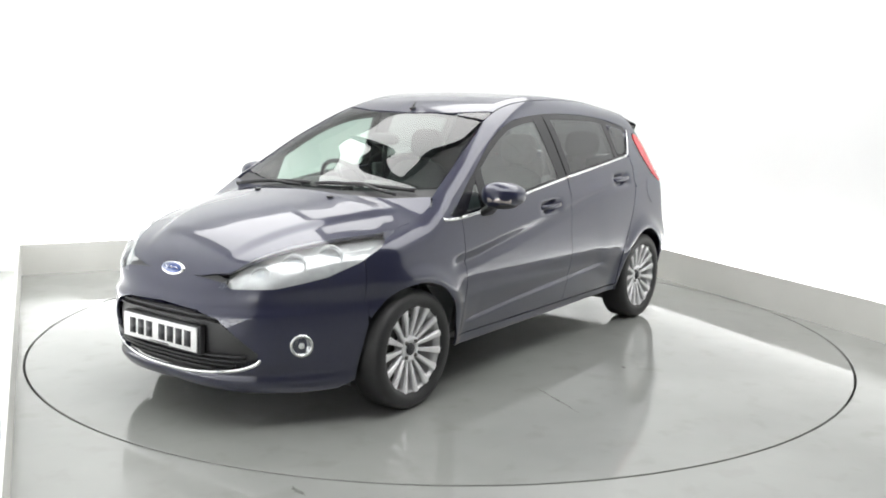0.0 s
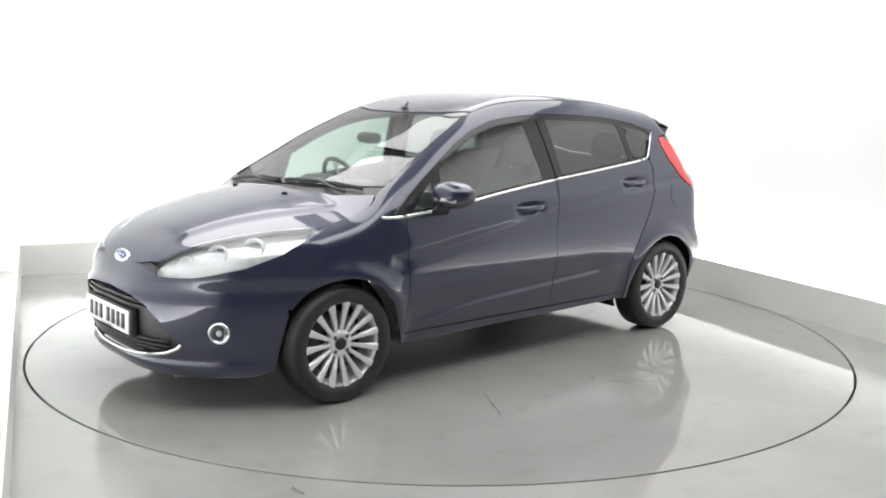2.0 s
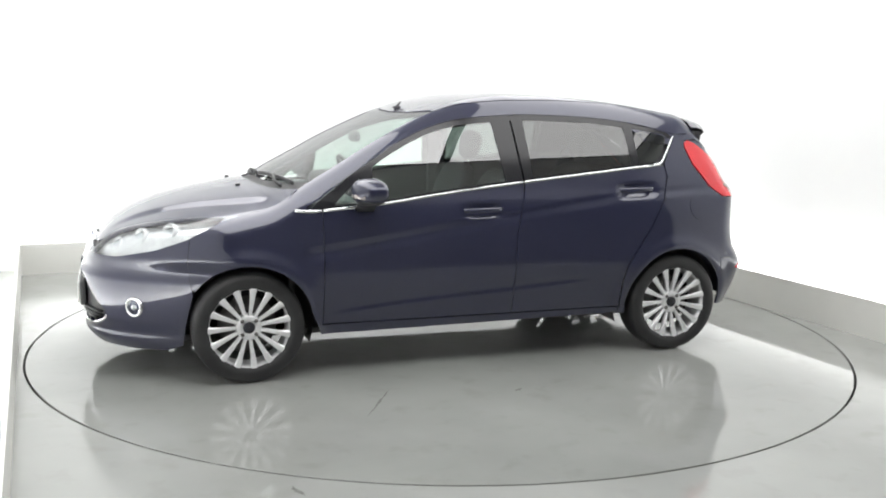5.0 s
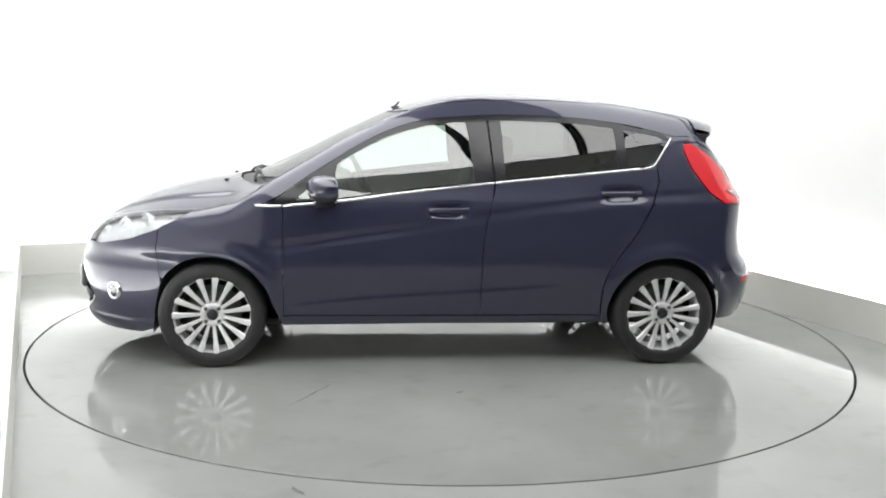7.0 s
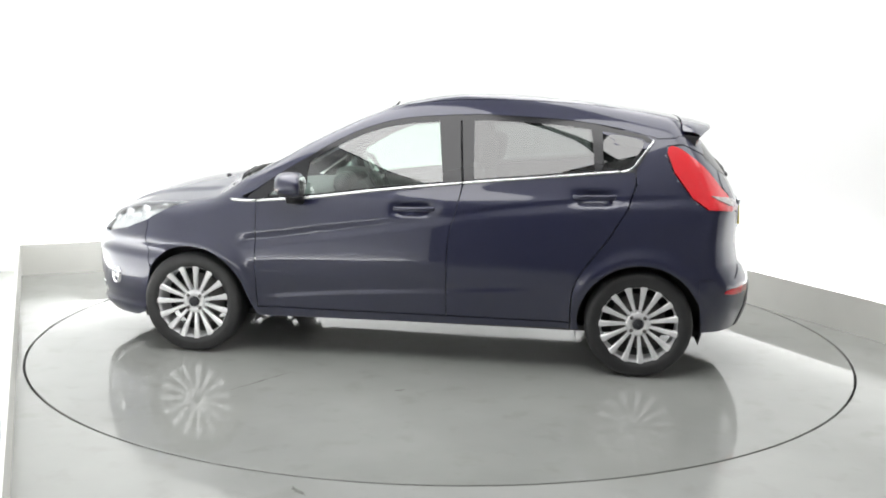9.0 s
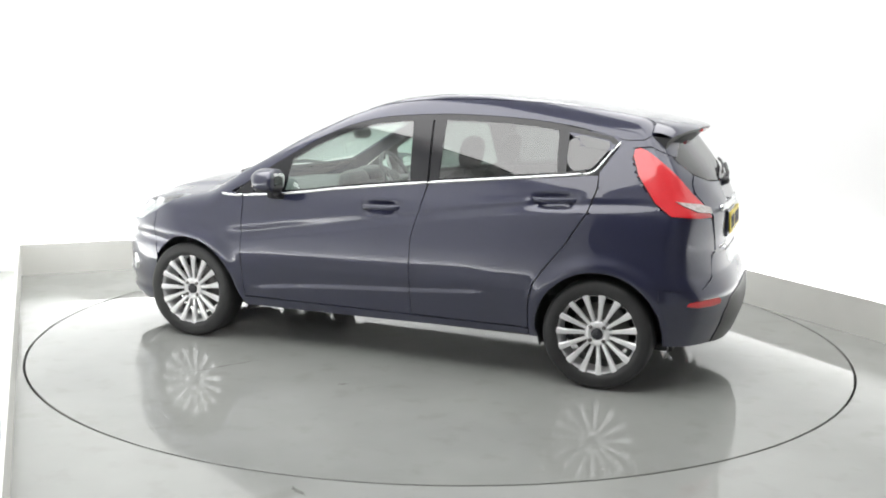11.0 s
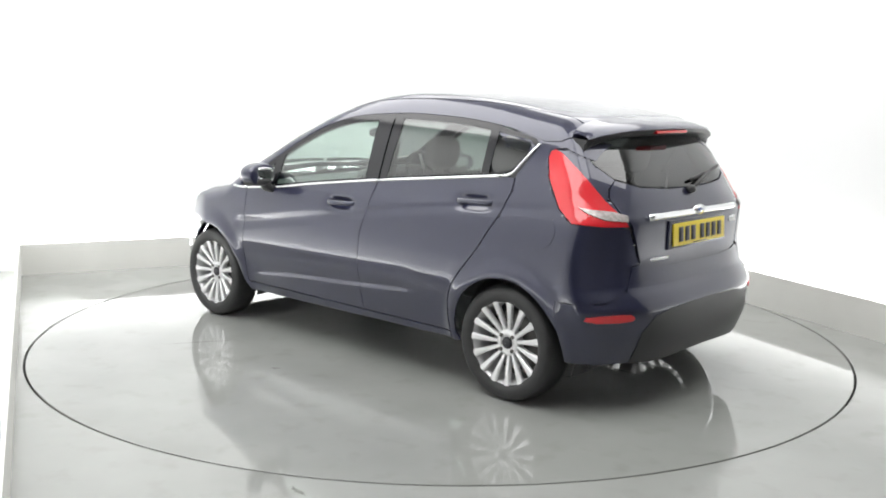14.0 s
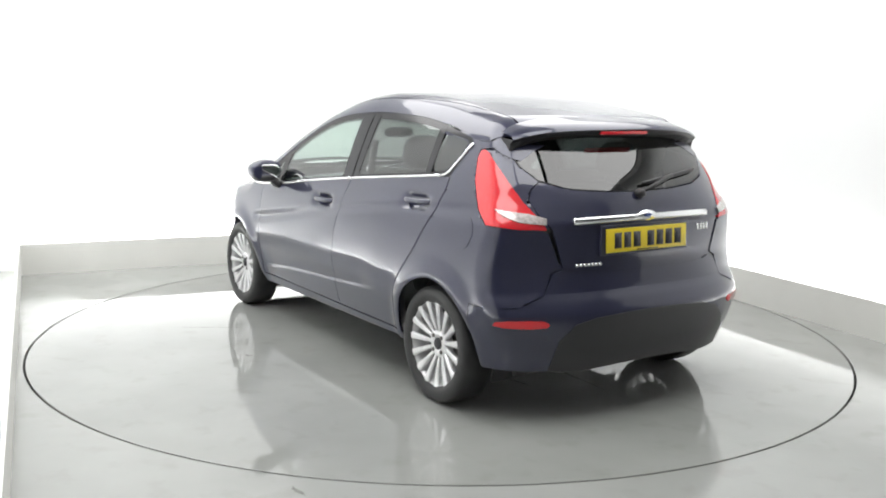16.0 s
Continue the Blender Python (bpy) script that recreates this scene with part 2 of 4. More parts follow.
# rounded corner between back and right wall
bm = bmesh.new()
arc = [room(UW - 0.35 + 0.35 * math.sin(k * math.pi / 24), VW - 0.35 + 0.35 * math.cos(k * math.pi / 24)) for k in range(13)]
back = [room(UW - 0.35 + 0.5 * math.sin(k * math.pi / 24), VW - 0.35 + 0.5 * math.cos(k * math.pi / 24)) for k in range(13)]
prism(bm, arc + back[::-1], 0, HC)
bmesh.ops.recalc_face_normals(bm, faces=bm.faces)
structure("wall_corner", bm, WALLWHITE, "white rounded corner of the studio walls", "wall")
# skirting, one board along each wall and a bent one in the corner
SK = 0.245
wall("baseboard_back", room(UL0 - 0.017, V1 - 0.02), room(U1 - 0.35, V1 - 0.02), 0, SK, -0.017, SKIRT, "cream grey skirting board along the white wall", "skirting board")
wall("baseboard_right", room(U1 - 0.02, V1 - 0.35), room(U1 - 0.02, -3.6), 0, SK, -0.017, SKIRT, "cream grey skirting board along the white wall", "skirting board")
wall("baseboard_left", room(UL1, VL1), room(UL0, V1 - 0.04), 0, SK, -0.017, SKIRT, "cream grey skirting board along the white wall", "skirting board")
bm = bmesh.new()
arc2 = [room(U1 - 0.35 + 0.33 * math.sin(k * math.pi / 24), V1 - 0.35 + 0.33 * math.cos(k * math.pi / 24)) for k in range(13)]
arc3 = [room(U1 - 0.35 + 0.347 * math.sin(k * math.pi / 24), V1 - 0.35 + 0.347 * math.cos(k * math.pi / 24)) for k in range(13)]
prism(bm, arc2 + arc3[::-1], 0, SK)
bmesh.ops.recalc_face_normals(bm, faces=bm.faces)
structure("baseboard_corner", bm, SKIRT, "cream grey skirting board in the rounded corner", "skirting board")
# unseen end of the studio round the camera; grey paint stands for little light
wall("wall_near", room(4.6, VN), room(-4.6, VN), 0, HC, -0.15, DIMMEDWALL, "unseen studio wall, greyed in place of dim light")
wall("wall_near_left", room(-4.6, VN), room(-4.6, VW), 0, HC, -0.15, DIMMEDWALL, "unseen studio wall, greyed in place of dim light")
wall("wall_near_right", room(4.6, -3.6), room(4.6, VN), 0, HC, -0.15, DIMMEDWALL, "unseen studio wall, greyed in place of dim light")
wall("wall_return", room(UW + 0.15, -3.6), room(4.6, -3.6), 0, HC, -0.15, DIMMEDWALL, "unseen studio wall, greyed in place of dim light")
bm = bmesh.new()
prism(bm, [room(-4.8, VN - 0.2), room(4.8, VN - 0.2), room(4.8, V1 + 0.4), room(-4.8, V1 + 0.4)], HC, HC + 0.1)
bmesh.ops.recalc_face_normals(bm, faces=bm.faces)
structure("ceiling", bm, CEILING, "plain studio ceiling", "ceiling")
for su, sv, wu, wv, watts in SOFTBOXES:
    fx = tagged(new("ceiling_softbox"), "large rectangular ceiling softbox light, switched on", "studio light", "ceiling softboxes")
    fx.matrix_world = Matrix.Translation(room(su, sv, HC)) @ pose(0, 0, 0, 0, 0, ROOM)
    bm = bmesh.new()
    box(bm, (-wu / 2 - 0.04, -wv / 2 - 0.04, -0.12), (wu / 2 + 0.04, wv / 2 + 0.04, 0.0), bevel=0.01)
    part("housing", bm, BLACK, fx)


# ---- the car's outer form ----
def curve(*knots):
    """A smooth curve through (x, y) knots that does not overshoot."""
    xs, ys = np.array([k[0] for k in knots], float), np.array([k[1] for k in knots], float)
    if xs[0] > xs[-1]:
        xs, ys = xs[::-1], ys[::-1]
    h, d = np.diff(xs), np.diff(ys) / np.diff(xs)
    m = np.concatenate([[d[0]], np.where(d[:-1] * d[1:] > 0, 2 * d[:-1] * d[1:] / (d[:-1] + d[1:] + 1e-12 * (d[:-1] + d[1:] == 0)), 0), [d[-1]]])

    def at(x):
        x = np.clip(np.asarray(x, float), xs[0], xs[-1])
        i = np.clip(np.searchsorted(xs, x) - 1, 0, len(h) - 1)
        s = (x - xs[i]) / h[i]
        return ys[i] * (1 + 2 * s) * (1 - s) ** 2 + h[i] * m[i] * s * (1 - s) ** 2 + ys[i + 1] * s * s * (3 - 2 * s) + h[i] * m[i + 1] * s * s * (s - 1)
    return at


AXF, AXR, HUBZ = 1.2445, -1.2445, 0.288
CENTRE = curve((2.10, 0.55), (2.03, 0.64), (1.97, 0.705), (1.88, 0.772), (1.76, 0.832), (1.60, 0.889), (1.43, 0.930), (1.26, 0.959), (1.14, 0.982),
               (0.92, 1.073), (0.75, 1.151), (0.58, 1.238), (0.41, 1.318), (0.27, 1.380), (0.06, 1.450), (-0.11, 1.481), (-0.29, 1.495), (-0.46, 1.495),
               (-0.82, 1.477), (-1.18, 1.433), (-1.55, 1.370), (-1.75, 1.325))
CROWN = curve((2.1, 0.05), (1.9, 0.15), (1.5, 0.205), (1.15, 0.18), (0.9, 0.11), (0.5, 0.06), (0.0, 0.055), (-1.5, 0.07))
PROFILE = curve((0.10, 0.72), (0.18, 0.765), (0.25, 0.790), (0.33, 0.811), (0.42, 0.834), (0.50, 0.853), (0.56, 0.858), (0.65, 0.852), (0.74, 0.841), (0.82, 0.829), (0.90, 0.809),
                (0.97, 0.780), (1.05, 0.748), (1.20, 0.682), (1.32, 0.622), (1.42, 0.555), (1.5, 0.50))
TAPER = curve((2.1, 0.90), (1.7, 0.94), (1.35, 0.975), (0.9, 0.995), (0.3, 1.0), (-0.6, 1.0), (-1.1, 0.988), (-1.4, 0.973), (-1.7, 0.950), (-1.95, 0.915))
FRONT = curve((0.10, 1.93), (0.16, 2.00), (0.205, 2.040), (0.225, 2.046), (0.25, 2.036), (0.32, 2.058), (0.45, 2.066), (0.525, 2.064), (0.55, 2.046), (0.63, 2.026), (0.70, 1.995), (0.80, 1.965), (1.6, 1.95))
REAR = curve((0.10, -1.72), (0.17, -1.79), (0.25, -1.85), (0.38, -1.885), (0.50, -1.88), (0.56, -1.855), (0.62, -1.82), (0.75, -1.80), (0.90, -1.80),
             (0.97, -1.775), (1.05, -1.735), (1.25, -1.585), (1.33, -1.52), (1.5, -1.40))
CREASE = curve((1.1, 0.700), (0.95, 0.705), (0.83, 0.716), (0.44, 0.774), (0.105, 0.820), (-0.244, 0.866), (-0.64, 0.921), (-0.87, 0.945), (-1.28, 0.975), (-1.8, 1.0))
HANDLES = [(-0.02, 0.862), (-0.985, 0.955)]     # bowls behind the door handles
LOWCREASE = curve((0.95, 0.330), (0.74, 0.352), (0.40, 0.386), (-0.23, 0.428), (-0.75, 0.465))


def step(a, b, x):
    s = np.clip((x - a) / (b - a), 0, 1)
    return s * s * (3 - 2 * s)


def side_width(x, z):
    y = PROFILE(z) * TAPER(x)
    # groove under the waist crease, deep and wide in front, with a sharp lower lip
    d = CREASE(x) - z
    along = step(0.99, 0.90, x) * step(-1.7, -1.2, x)
    w = 0.018 + 0.024 * step(-0.5, 0.5, x)
    y = y - (0.005 + 0.006 * step(-0.5, 0.9, x)) * along * np.clip(d / w, 0, 1) * step(w + 0.055, w, d)
    # lower crease: a ledge that catches the light
    e = LOWCREASE(x) - z
    along = step(0.86, 0.70, x) * step(-0.72, -0.5, x)
    y = y - 0.013 * along * step(0.012, -0.014, e) * np.exp(-np.maximum(-e, 0) / 0.10)
    for ax in (AXF, AXR):
        r = np.hypot(x - ax, z - HUBZ)
        y = y + 0.022 * np.exp(-((r - 0.345) / 0.052) ** 2) * step(0.1, 0.3, z)
    for hx, hz in HANDLES:
        y = y - 0.020 * np.exp(-((x - hx) / 0.105) ** 4 - ((z - hz - 0.02 * (hx - x)) / 0.036) ** 4)
    return y


def smax(a, b, k):
    h = np.maximum(k - np.abs(a - b), 0)
    return np.maximum(a, b) + h * h / (4 * k)


def body(p):
    x, y, z = p[:, 0], np.abs(p[:, 1]), p[:, 2]
    # the bonnet's raised middle, bounded by two creases that run in towards the badge
    ridge = 0.013 * step(1.08, 1.20, x) * step(1.97, 1.75, x) * step(0.035, -0.030, y - (0.60 - 0.40 * (x - 1.1)))
    top = (z - (CENTRE(x) - CROWN(x) * y * y + ridge)) * 0.93
    f = smax(top, y - side_width(x, z), 0.075)
    ends = np.maximum(x - (FRONT(z) - (1.15 + 0.15 * step(0.66, 0.56, z)) * y ** 3.4), (REAR(z) + (0.37 + 0.13 * step(0.90, 1.05, z) + 0.20 * step(0.52, 0.25, z)) * y ** 3.4) - x)
    return smax(f, ends, 0.07)


def cast(o, d, off=0.0):
    """Where rays from the points o along d first meet the body, sunk by off."""
    o, d = np.asarray(o, float), np.asarray(d, float)
    d = np.broadcast_to(d / np.linalg.norm(d, axis=-1, keepdims=True), o.shape)
    lo, hi, done = np.zeros(len(o)), np.full(len(o), 4.0), np.zeros(len(o), bool)
    for t in np.arange(0.04, 4.0, 0.04):
        inside = body(o + d * t) < -off
        fresh = inside & ~done
        hi[fresh], lo[fresh] = t, t - 0.04
        done |= inside
        if done.all():
            break
    for _ in range(15):
        mid = (lo + hi) / 2
        inside = body(o + d * mid[:, None]) < -off
        hi, lo = np.where(inside, mid, hi), np.where(inside, lo, mid)
    hi[~done] = np.nan
    return o + d * hi[:, None]


def normals(p):
    g = np.stack([body(p + e) - body(p - e) for e in np.eye(3) * 0.004], -1)
    return g / np.linalg.norm(g, axis=1, keepdims=True)


def on_side(x, z):
    return Vector(cast([(x, 1.3, z)], (0, -1, 0))[0])


def on_top(x, y):
    return Vector(cast([(x, y, 2.0)], (0, 0, -1))[0])


def on_front(y, z):
    return Vector(cast([(2.6, y, z)], (-1, 0, 0))[0])


def on_rear(y, z):
    return Vector(cast([(-2.6, y, z)], (1, 0, 0))[0])


def clip_cell(poly, x0, x1, y0, y1):
    for axis, lim, sign in ((0, x0, 1), (0, x1, -1), (1, y0, 1), (1, y1, -1)):
        out = []
        for i, b in enumerate(poly):
            a = poly[i - 1]
            ia, ib = (a[axis] - lim) * sign >= 0, (b[axis] - lim) * sign >= 0
            if ia != ib:
                t = (lim - a[axis]) / (b[axis] - a[axis])
                out.append((a[0] + t * (b[0] - a[0]), a[1] + t * (b[1] - a[1])))
            if ib:
                out.append(b)
        poly = out
        if len(poly) < 3:
            return []
    return poly


def tile(outline, cell):
    """The cells of a square grid, cut to a plane outline: points and faces."""
    o = np.array(outline)
    area = sum(a[0] * b[1] - b[0] * a[1] for a, b in zip(outline, outline[1:] + outline[:1]))
    if area < 0:
        outline = outline[::-1]
        o = o[::-1]
    x0, y0 = o.min(0) - 0.37 * cell
    nx, ny = (np.ceil((o.max(0) - (x0, y0)) / cell)).astype(int) + 1
    edge = set()
    for a, b in zip(o, np.roll(o, -1, 0)):
        n = int(np.linalg.norm(b - a) / cell * 6) + 2
        for s in np.linspace(0, 1, n):
            p = a + (b - a) * s
            edge.add((int((p[0] - x0) / cell), int((p[1] - y0) / cell)))
    cx, cy = x0 + (np.arange(nx) + 0.5) * cell, y0 + (np.arange(ny) + 0.5) * cell
    X, Y = np.meshgrid(cx, cy, indexing="ij")
    inside = np.zeros(X.shape, bool)
    for a, b in zip(o, np.roll(o, -1, 0)):
        if a[1] != b[1]:
            cross = ((a[1] > Y) != (b[1] > Y)) & (X < (b[0] - a[0]) * (Y - a[1]) / (b[1] - a[1]) + a[0])
            inside ^= cross
    pts, faces, index = [], [], {}

    def vert(p):
        k = (round(p[0] * 20000), round(p[1] * 20000))
        if k not in index:
            index[k] = len(pts)
            pts.append(p)
        return index[k]
    poly = [tuple(p) for p in outline]
    for i in range(nx):
        for j in range(ny):
            ax, ay = x0 + i * cell, y0 + j * cell
            if (i, j) in edge:
                c = clip_cell(poly, ax, ax + cell, ay, ay + cell)
            elif inside[i, j]:
                c = [(ax, ay), (ax + cell, ay), (ax + cell, ay + cell), (ax, ay + cell)]
            else:
                continue
            f = []
            for p in c:
                k = vert(p)
                if k not in f:
                    f.append(k)
            if len(f) > 2:
                faces.append(f)
    return pts, faces


def rounded(pts, n=4):
    """Closed outline through the points with soft bends (Chaikin)."""
    pts = [Vector(p) for p in pts]
    for _ in range(n):
        pts = [q for a, b in zip(pts, pts[1:] + pts[:1]) for q in (a * 0.75 + b * 0.25, a * 0.25 + b * 0.75)]
    return pts


def skin(outline, way, cell=0.02, off=0.0, rim=0.014, mirror=False, polar=None):
    """A sheet of the body's form inside an outline. way: the direction in which the outline is laid on to the body; or polar: the x of an upright
    axis round which the outline (degrees, height) is wrapped. rim: how deep its edge is turned in."""
    if polar is None:
        w = Vector(way).normalized()
        e1 = (Vector((0, 0, 1)) if abs(w.z) < 0.9 else Vector((1, 0, 0))).cross(w).normalized()
        e2 = w.cross(e1)
        pts, faces = tile([(Vector(p).dot(e1), Vector(p).dot(e2)) for p in outline], cell)
        a = np.array(pts)
        p3 = cast(a[:, :1] * np.array(e1) + a[:, 1:] * np.array(e2) - np.array(w) * 2.6, np.array(w), off)
    else:
        pts, faces = tile([(radians(p[0]) * 0.8, p[1]) for p in outline], cell)
        a = np.array(pts)
        an = a[:, 0] / 0.8
        d = np.stack([np.cos(an), np.sin(an), np.zeros(len(a))], 1)
        c = np.stack([np.full(len(a), polar), np.zeros(len(a)), a[:, 1]], 1)
        p3 = cast(c + d * 1.9, -d, off)
    ok = ~np.isnan(p3).any(1)
    nv = normals(np.nan_to_num(p3))
    flip = np.array((1, -1, 1)) if mirror else 1
    bm = bmesh.new()
    vs = [bm.verts.new(Vector(p * flip)) if k else None for p, k in zip(p3, ok)]
    count = {}
    for f in faces:
        if not all(ok[i] for i in f):
            continue
        n3 = np.cross(p3[f[1]] - p3[f[0]], p3[f[2]] - p3[f[0]])
        if (n3 @ nv[f[0]] < 0) != mirror:
            f = f[::-1]
        try:
            bm.faces.new([vs[i] for i in f])
        except ValueError:
            continue
        for i, b in enumerate(f):
            count[(f[i - 1], b)] = 1
    if rim:
        for i, b in list(count):
            if (b, i) not in count:
                q = [p3[b], p3[i], p3[i] - nv[i] * rim, p3[b] - nv[b] * rim]
                try:
                    bm.faces.new([bm.verts.new(Vector(v * flip)) for v in q])
                except ValueError:
                    pass
    return bm


def both(name, outline, way, mat, parent, label="", **kw):
    """The same panel on the left and the right of the car."""
    return [part(name, skin(outline, way, mirror=m, **kw), mat, parent, label) for m in (False, True)]


# ---- the car ----
car = tagged(new("car"), "dark midnight-blue metallic five-door hatchback on the turntable", "car")
P = lambda x, z: (x, 0, z)                       # a point in the side view


def arc(ax, r, a0, a1, n=22):
    return [P(ax + r * math.cos(radians(a0 + (a1 - a0) * k / n)), HUBZ + r * math.sin(radians(a0 + (a1 - a0) * k / n))) for k in range(n + 1)]


BELT = curve((1.02, 0.885), (0.93, 0.880), (0.75, 0.892), (0.49, 0.918), (0.265, 0.949), (-0.26, 1.009), (-0.66, 1.049), (-1.14, 1.096))
GAP = 0.0035
RARC = 0.328
SIDE = (0, -1, 0)


def belt_line(x0, x1, n=16, dz=-0.006):
    return [P(x, float(BELT(x)) + dz) for x in np.linspace(x0, x1, n)]


# front wings
wing = arc(AXF, RARC, 168, 36)[::-1] + [P(0.866, 0.225), P(0.866, 0.60), P(0.866, 0.876), P(0.945, 0.899)] + [on_top(x, y) for x, y in ((0.975, 0.712), (1.02, 0.739), (1.18, 0.728), (1.345, 0.706))] + [P(1.40, 0.815), P(1.50, 0.766), P(1.524, 0.75), P(1.533, 0.60)]
for m in (False, True):
    part("front_wing", skin(wing, SIDE, 0.009, mirror=m), PAINT, car)
# doors
front_door = [P(0.862, 0.285), P(0.862, 0.60), P(0.862, 0.872)] + belt_line(0.85, -0.275) + [P(-0.257, 0.90), P(-0.210, 0.72), P(-0.205, 0.50), P(-0.205, 0.285)]
rear_door = [P(-0.209, 0.285), P(-0.209, 0.50), P(-0.214, 0.72), P(-0.261, 0.90), P(-0.281, 0.99)] + belt_line(-0.285, -1.195, 20) + [P(-1.197, 1.03), P(-1.158, 0.905), P(-1.055, 0.735), P(-0.955, 0.605), P(-0.905, 0.53), P(-0.882, 0.45), P(-0.876, 0.37), P(-0.878, 0.285)]
doors = {}
for kind, outline in (("front_door", front_door), ("rear_door", rear_door)):
    for m in (False, True):
        doors[kind, m] = part(kind, skin(outline, SIDE, 0.008, mirror=m), PAINT, car)
sill = [P(0.868, 0.278), P(0.868, 0.226), P(0.0, 0.234), P(-0.878, 0.245), P(-0.878, 0.278)]
both("sill", sill, SIDE, PAINT, car, cell=0.0125)
# rear quarters with the rear pillar
quarter = [P(-0.885, 0.240), P(-0.932, 0.240)] + [P(AXR + RARC * math.cos(radians(a)), HUBZ + RARC * math.sin(radians(a))) for a in range(2, 158, 5)]
quarter += [P(-1.545, 0.552), P(-1.69, 0.552), P(-1.744, 0.555), P(-1.768, 0.60), P(-1.757, 0.704), P(-1.767, 0.725), P(-1.760, 0.80), P(-1.751, 0.88), P(-1.735, 0.897), P(-1.575, 0.908), P(-1.488, 0.968), P(-1.392, 1.10), P(-1.354, 1.20), P(-1.356, 1.236), P(-1.44, 1.246), P(-1.56, 1.19), P(-1.55, 1.262), P(-1.40, 1.272), P(-1.31, 1.268), P(-1.292, 1.25), P(-1.20, 1.105), P(-1.205, 1.03), P(-1.166, 0.905), P(-1.063, 0.735), P(-0.963, 0.605), P(-0.913, 0.53), P(-0.890, 0.45), P(-0.884, 0.37)]
for m in (False, True):
    part("rear_quarter", skin(quarter, SIDE, 0.0125, mirror=m), PAINT, car)
# pillar and roof rail above the side windows
DLO_TOP = curve((0.93, 0.900), (0.88, 0.935), (0.75, 1.026), (0.60, 1.120), (0.417, 1.228), (0.263, 1.296), (0.077, 1.345), (-0.08, 1.362), (-0.36, 1.376), (-0.68, 1.367), (-0.987, 1.338), (-1.15, 1.308), (-1.25, 1.283))
SCREEN_Y = curve((1.02, 0.72), (0.90, 0.695), (0.55, 0.625), (0.22, 0.545), (0.0, 0.53), (-1.5, 0.50))
rail = [on_side(x, float(DLO_TOP(x)) + 0.003) for x in np.linspace(0.95, -1.25, 30)] + [on_side(x, z) for x, z in ((-1.31, 1.272), (-1.40, 1.276), (-1.54, 1.266))] + [on_top(x, float(SCREEN_Y(x)) - 0.004) for x in np.linspace(-1.47, 0.98, 30)]
both("roof_rail", rail, (0, -0.75, -0.66), PAINT, car, cell=0.0125)
roof = [(x, float(SCREEN_Y(x)) - 0.010, 0) for x in np.linspace(0.19, -1.50, 12)] + [(-1.50, -float(SCREEN_Y(-1.5)) + 0.010, 0)] + [(x, -float(SCREEN_Y(x)) + 0.010, 0) for x in np.linspace(-1.40, 0.19, 12)] + [(0.26, -0.30, 0), (0.285, 0, 0), (0.26, 0.30, 0)]
part("roof", skin(roof, (0, 0, -1), 0.02), PAINT, car)
# bonnet
half = [(2.0, 0.0), (1.982, 0.20), (1.948, 0.335), (1.92, 0.372), (1.84, 0.440), (1.67, 0.545), (1.50, 0.628), (1.35, 0.704), (1.18, 0.722), (1.02, 0.733), (0.975, 0.70), (1.07, 0.48), (1.145, 0.22), (1.165, 0.0)]
bonnet = [(x, y, 0) for x, y in half] + [(x, -y, 0) for x, y in half[-2:0:-1]]
part("bonnet", skin(bonnet, (0, 0, -1), 0.0125), PAINT, car)
# scuttle and windscreen
cowl = [(1.155, 0), (1.135, 0.22), (1.06, 0.48), (0.965, 0.70), (0.90, 0.69), (1.01, 0.42), (1.07, 0.20), (1.085, 0)]
part("scuttle_panel", skin([(x, y, 0) for x, y in cowl] + [(x, -y, 0) for x, y in cowl[-2:0:-1]], (0, 0, -1), 0.02, off=0.012), BLACK, car, "matt black plastic scuttle panel")
scr = [(1.09, 0), (1.075, 0.20), (1.015, 0.42), (0.90, 0.685)] + [(x, float(SCREEN_Y(x)) - 0.012) for x in np.linspace(0.85, 0.20, 8)] + [(0.265, 0.30), (0.292, 0)]
windscreen = part("windscreen", skin([(x, y, 0) for x, y in scr] + [(x, -y, 0) for x, y in scr[-2:0:-1]], (0, 0, -1), 0.03, off=0.004, rim=0), SCREEN, car, "pale green windscreen glass")
# side windows: black surround with panes


def pane(x_front, x_rear, lean_f=0.0, lean_r=0.0, lo=0.016, hi=0.030):
    xs = np.linspace(x_front, x_rear, 12)
    bottom = [P(x, float(BELT(x)) + lo) for x in xs]
    top = [P(x, float(DLO_TOP(x)) - hi) for x in np.linspace(x_rear + lean_r, x_front + lean_f, 12)]
    return bottom + top


PANES = {"quarter_light": ([P(0.80, 0.915), P(0.655, 0.925), P(0.655, 1.045)], GLASS), "front_door_glass": (pane(0.60, -0.175, -0.02, 0.05), GLASS),
         "rear_door_glass": (pane(-0.335, -0.985, 0.02, 0.03), TINT), "rear_quarter_glass": (rounded([P(-1.025, 1.106), P(-1.14, 1.116), P(-1.175, 1.14), P(-1.245, 1.245), P(-1.215, 1.268), P(-1.01, 1.30)], 2), TINT)}
for kind, (outline, mat) in PANES.items():
    for m in (False, True):
        own = doors["front_door" if "front" in kind or kind == "quarter_light" else "rear_door", m] if kind != "rear_quarter_glass" else car
        part(kind, skin(outline, SIDE, 0.025, off=0.003, rim=0, mirror=m), mat, own)


def strip(kind, lower, upper, mat, own, off=0.002, cell=0.0125):
    for m in (False, True):
        part(kind, skin(lower + upper[::-1], SIDE, cell, off=off, rim=0.02, mirror=m), mat, own(m))


